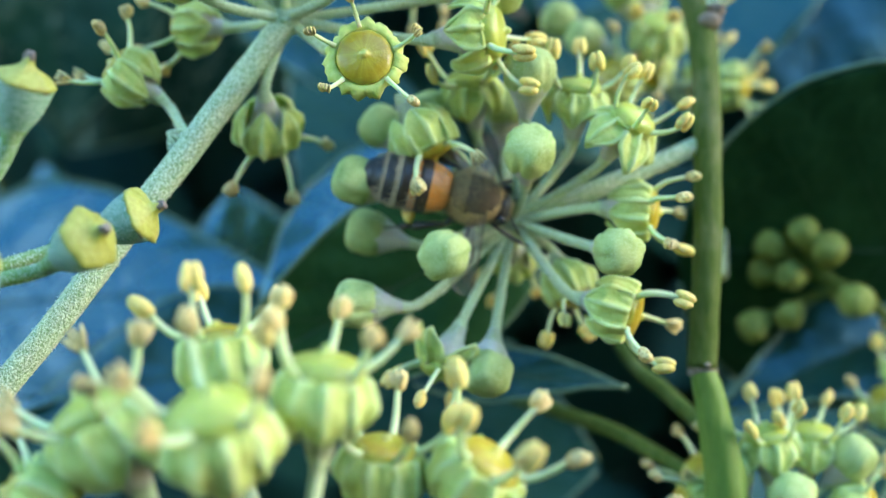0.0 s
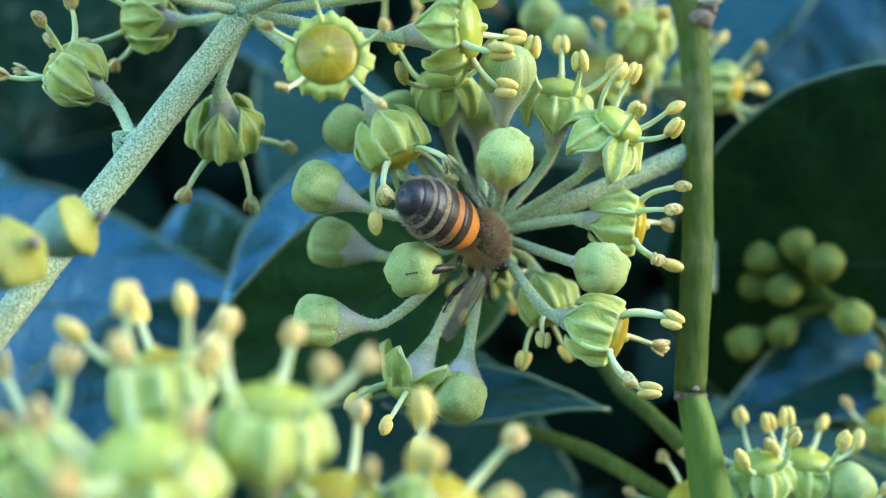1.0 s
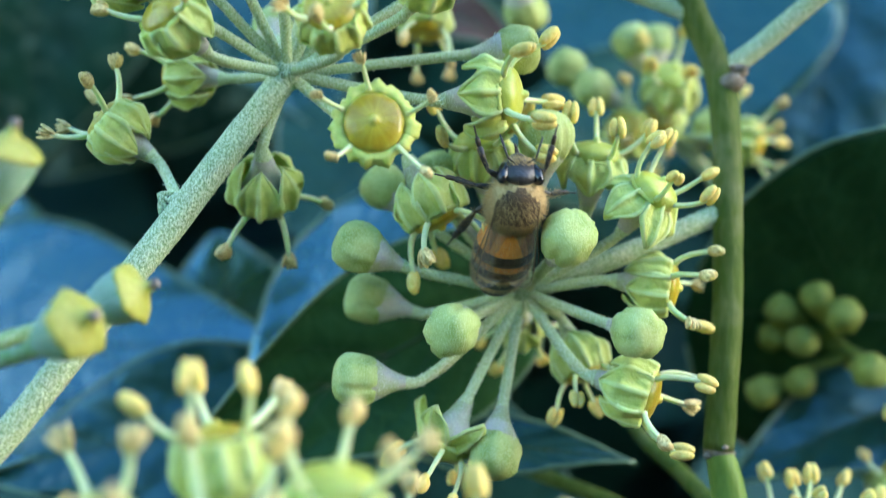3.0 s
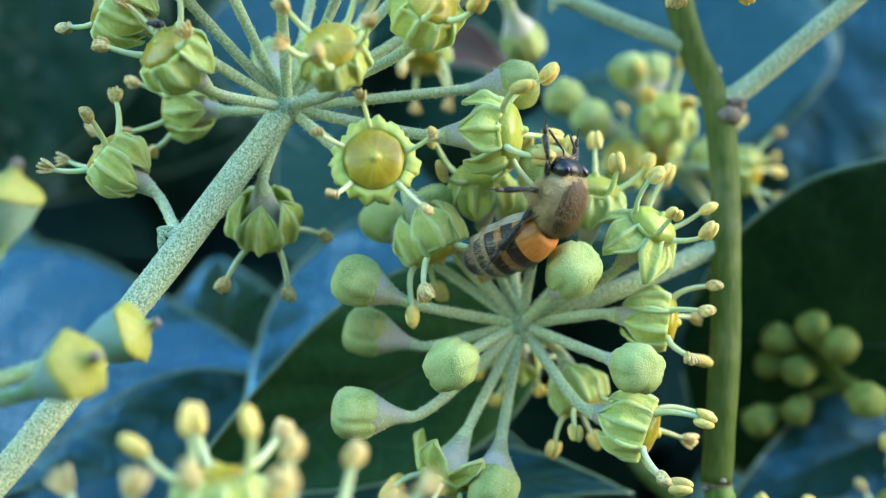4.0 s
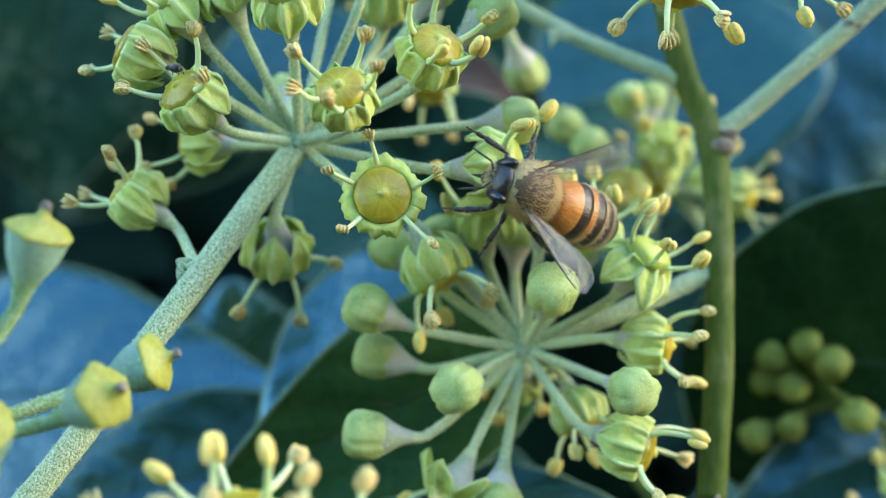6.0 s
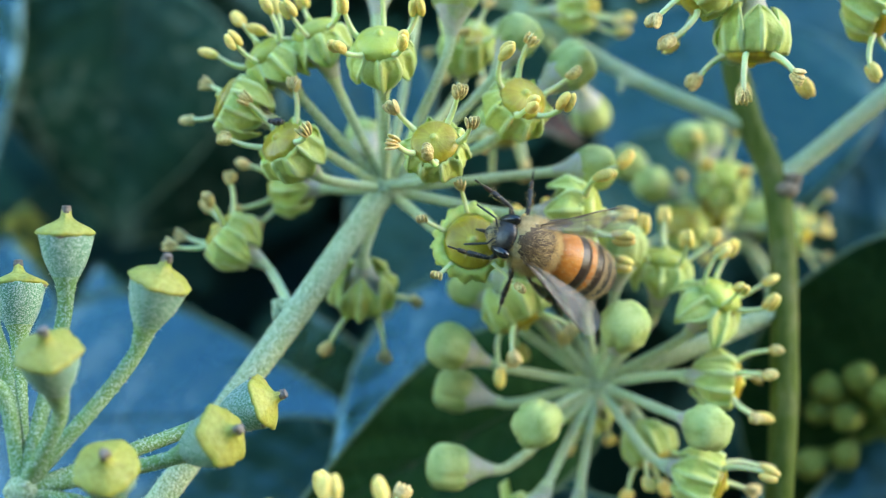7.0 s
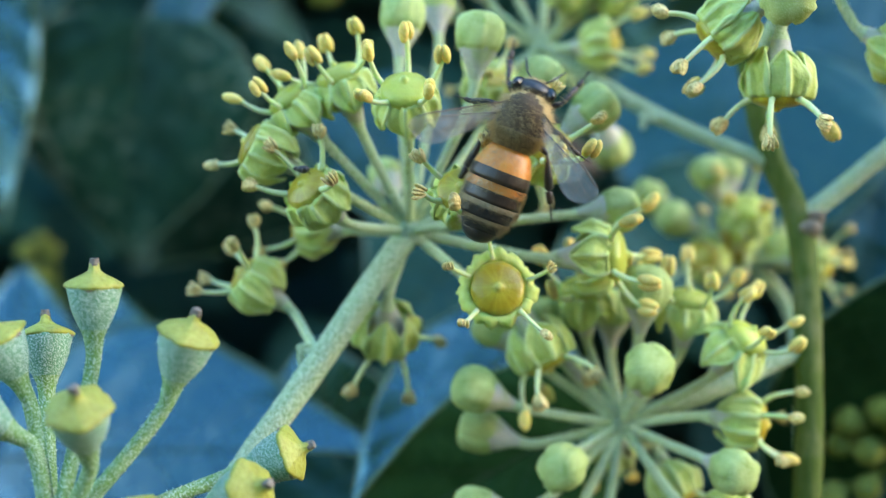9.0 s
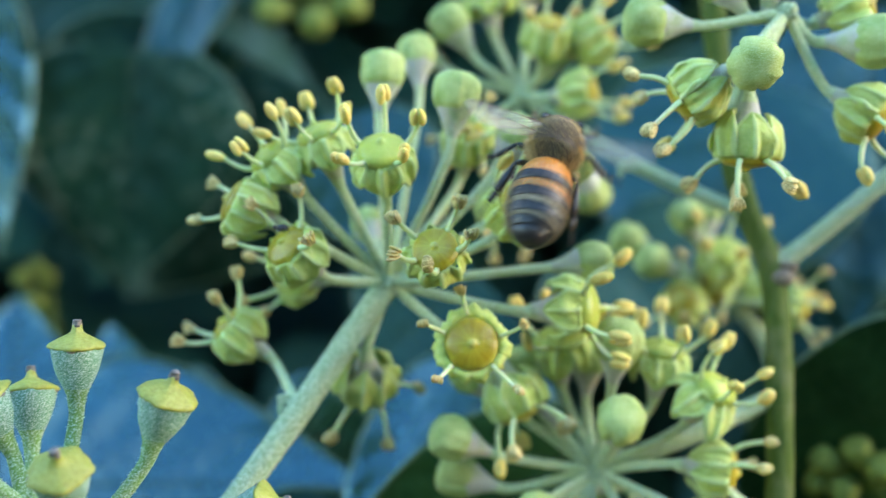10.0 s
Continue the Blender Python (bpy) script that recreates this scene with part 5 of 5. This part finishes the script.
    for side in (-1, 1):
        for hind in (0, 1):
            bm = bmesh.new()
            length, width = (0.80, 0.25) if not hind else (0.56, 0.17)

            def fn(u, v):
                chord = width * (0.10 + 0.90 * math.sin(math.pi * 0.56 * u**1.05))
                tip = math.sqrt(max(0.0, 1 - ((u - 0.74) / 0.26) ** 2)) if u > 0.74 else 1.0
                lead = 0.03 - 0.30 * chord * (1 - tip)
                return Vector((-u * length, side * (lead - v * chord * (tip + 0.01)), 0.012 * math.sin(9 * v + 5 * u) * v)) * s

            slab(bm, 24, 8, fn, 0.003)
            wing = part("hind_wing" if hind else "fore_wing", bm, WING, bee, "clear veined wing", Matrix.Translation(Vector((0.07 - 0.09 * hind, side * 0.13, 0.115 - 0.02 * hind)) * s * CM))
            for v in ((0.02, 0.04, 0.06), (0.22, 0.30, 0.24), (0.45, 0.58, 0.66), (0.06, 0.45, 0.90), (0.10, 0.22, 0.48)):
                bm = bmesh.new()
                pts = [fn(0.02 + 0.88 * k / 8, v[0] + (v[1] - v[0]) * min(1, k / 4) + (v[2] - v[1]) * max(0, (k - 4) / 4)) for k in range(9)]
                tube(bm, pts, [0.0045 if v[0] == 0.02 else 0.0015] * 9, 5)
                part("vein", bm, BALD, wing)
            for u in (0.45, 0.68):
                bm = bmesh.new()
                tube(bm, [fn(u + 0.05 * j, 0.05 + 0.22 * j) for j in range(4)], [0.0014] * 4, 5)
                part("cross_vein", bm, BALD, wing)
            wings.append((wing, side, hind))
    # legs: thigh, shin and a jointed foot, spread wide; the hind pair broad and flat
    legs = {}
    for side in (-1, 1):
        for k, joints in enumerate((
            ((0.11, 0.09, -0.13), (0.24, 0.22, -0.10), (0.40, 0.27, -0.20), (0.56, 0.30, -0.26)),
            ((0.01, 0.10, -0.14), (0.02, 0.30, -0.11), (-0.05, 0.44, -0.23), (-0.08, 0.60, -0.28)),
            ((-0.10, 0.10, -0.13), (-0.20, 0.26, -0.10), (-0.47, 0.33, -0.17), (-0.70, 0.40, -0.22)),
        )):
            hip, knee, shin, foot = [Vector((x, side * y, z)) * s for x, y, z in joints]
            fat = 1.45 if k == 2 else 1.0
            bm = bmesh.new()
            tube(bm, [hip, hip.lerp(knee, 0.3), hip.lerp(knee, 0.75), knee], [0.018, 0.026, 0.024, 0.015], 10)
            leg = part("leg", bm, BLACK, bee)
            bm = bmesh.new()
            tube(bm, [knee, knee.lerp(shin, 0.12), knee.lerp(shin, 0.55), knee.lerp(shin, 0.92), shin], [0.012, 0.017, 0.023 * fat, 0.026 * fat, 0.014], 10)
            part("shin", bm, BLACK, leg)
            bm = bmesh.new()
            tube(bm, [shin, shin.lerp(foot, 0.06), shin.lerp(foot, 0.40), shin.lerp(foot, 0.45)], [0.011, 0.020 * fat, 0.018 * fat, 0.009], 8)
            for j in range(4):
                a, b = shin.lerp(foot, 0.45 + 0.13 * j), shin.lerp(foot, 0.57 + 0.13 * j)
                tube(bm, [a, a.lerp(b, 0.8), b], [0.006, 0.009, 0.006], 6)
            part("foot", bm, BROWN, leg)
            r = random.Random(20 + k)
            bm = bmesh.new()
            for _ in range(130):
                a, b = ((hip, knee), (knee, shin), (knee, shin))[r.randrange(3)]
                p = a.lerp(b, r.random())
                w = Vector((r.gauss(-0.3, 1), r.gauss(0, 1), r.gauss(0, 1))).normalized()
                tube(bm, [p + w * 0.010, p + w * 0.052], [0.0018, 0.0005], 3)
            part("leg_hair", bm, FUR, leg)
            legs[side, k] = (leg, hip)
    return bee, wings, abdomen, legs


BEE_PATH = [
    (0, pose(-0.00049, -0.00120, 1.00247, 77.6, 12.5, 10.1)),
    (0.5, pose(0.00139, -0.00120, 1.00085, 67.5, 18.5, 16.2)),
    (1, pose(0.00236, -0.00120, 0.99992, 82.6, 16.6, 52.9)),
    (1.5, pose(0.00294, -0.00120, 1.00018, 84.2, 12.8, 59.9)),
    (1.8, pose(0.00070, 0.00000, 1.00413, 66.3, -16.7, 48.0)),
    (2, pose(0.00161, -0.00300, 1.00287, 84.9, -10.4, 29.8)),
    (2.2, pose(0.00209, -0.00500, 1.00412, 91.0, -28.5, 29.3)),
    (2.5, pose(0.00058, -0.00650, 1.00645, -166.3, -66.9, -82.2)),
    (2.8, pose(0.00079, -0.00650, 1.00687, -175.0, -59.9, -82.7)),
    (3, pose(0.00174, -0.00650, 1.00731, 179.6, -43.0, -77.5)),
    (3.2, pose(0.00264, -0.00650, 1.00781, 178.0, -40.2, -79.2)),
    (4.3, pose(0.00586, -0.00800, 1.01072, -179.8, -67.3, -20.1)),
    (4.5, pose(0.00633, -0.00800, 1.01109, 178.9, -65.0, -18.9)),
    (5, pose(0.00681, -0.00800, 1.01276, 179.4, -68.8, -18.5)),
    (5.2, pose(0.00713, -0.00800, 1.01254, -175.8, -71.8, -21.9)),
    (5.75, pose(0.00441, -0.01050, 1.01272, -104.6, -27.4, -118.3)),
    (6.3, pose(0.00044, -0.01300, 1.01297, -95.3, -8.0, -146.5)),
    (6.5, pose(-0.00058, -0.01300, 1.01474, -66.6, -17.3, -135.6)),
    (6.8, pose(0.00002, -0.01300, 1.01327, -93.9, -9.2, -131.9)),
    (7, pose(-0.00391, -0.01300, 1.01208, -100.9, -13.3, -135.2)),
    (7.3, pose(-0.00461, -0.01350, 1.01468, -105.3, -35.2, -113.3)),
    (7.5, pose(-0.00323, -0.01350, 1.01583, -109.8, -52.8, -108.4)),
    (7.8, pose(-0.00371, -0.01350, 1.01670, -119.6, -48.3, -105.9)),
    (8, pose(-0.00440, -0.01350, 1.01815, -101.8, -78.5, -136.8)),
    (8.3, pose(-0.00698, -0.01350, 1.01831, -70.4, -66.1, 176.1)),
    (8.5, pose(-0.00680, -0.01600, 1.02112, -154.7, -80.0, -100.3)),
    (8.6, pose(-0.00704, -0.01700, 1.02263, 34.8, -77.9, 58.3)),
    (8.8, pose(-0.00769, -0.01700, 1.02183, 87.9, -64.9, 3.6)),
    (9, pose(-0.00676, -0.01800, 1.02498, 113.4, -66.9, -25.2)),
    (9.2, pose(-0.00313, -0.01800, 1.02377, 103.4, -54.5, -15.0)),
    (9.4, pose(-0.00180, -0.01800, 1.02321, 97.3, -39.7, 1.2)),
    (9.6, pose(-0.00167, -0.01800, 1.02353, 97.7, -35.6, 4.5)),
    (9.8, pose(-0.00203, -0.01800, 1.02606, 92.5, -37.2, 11.5)),
    (9.9, pose(-0.00194, -0.01800, 1.02643, 82.6, -37.6, 24.1)),
    (10, pose(-0.00202, -0.01700, 1.02818, 28.4, -56.6, 67.2)),
]
honey_bee, bee_wings, bee_abdomen, bee_legs = bee_body()

# how far each pair of wings is spread from the back, in degrees
SPREAD = [(0.0, 98, -38), (1.5, 98, -38), (1.8, 50, 0), (2.0, 12, 12), (2.2, 12, 10), (2.7, 6, 10), (3.0, 7, 6), (3.4, 7, 4), (4.3, 5, -54), (5.2, 5, -56), (5.8, 45, 25), (6.3, 40, 20), (7.0, 36, 24), (7.4, 14, 10), (8.0, 16, 10), (8.5, 14, 12), (8.6, 62, 26), (9.0, 60, 24), (9.3, 46, 34), (9.8, 48, 34), (10.0, 66, 30)]


# how far the abdomen is bent down under the body, in degrees
BEND = [(0.0, 0), (2.2, 0), (2.8, 0), (3.2, 8), (4.3, 52), (5.2, 56), (5.8, 10), (6.3, 0), (10.0, 0)]


def motions():
    walk(honey_bee, BEE_PATH)
    for wing, side, hind in bee_wings:
        root = wing.matrix_basis.translation.copy()
        rows = []
        for t, out, lift in SPREAD:
            turn = Matrix.Rotation(radians(-side * (out + 6 * hind)), 4, "Z") @ Matrix.Rotation(radians(lift), 4, "Y")
            rows.append((t, Matrix.Translation(root) @ turn))
        walk(wing, rows)
    # the legs reach and draw back in turn as the bee clambers
    for (side, k), (leg, hip) in bee_legs.items():
        at = Matrix.Translation(hip * CM)
        rows = []
        for i in range(26):
            t = 0.4 * i
            swing = 9 * math.sin(2.3 * t + 2.1 * k + 1.3 * side)
            rows.append((t, at @ Matrix.Rotation(radians(side * swing), 4, "Z") @ Matrix.Rotation(radians(0.5 * swing), 4, "X") @ at.inverted()))
        walk(leg, rows)
    waist = Matrix.Translation(Vector((-0.245, 0, 0)) * BEE * CM)
    walk(bee_abdomen, [(t, waist @ Matrix.Rotation(radians(-a), 4, "Y") @ waist.inverted()) for t, a in BEND])
    rows = []
    for t, ax, ay, az in BUD_SWAY:
        v = Vector((ax, ay, az))
        rows.append((t, Matrix.Rotation(radians(v.length), 4, v.normalized() if v.length > 0.01 else Vector((0, 0, 1)))))
    walk(swaying_bud, rows)


motions()
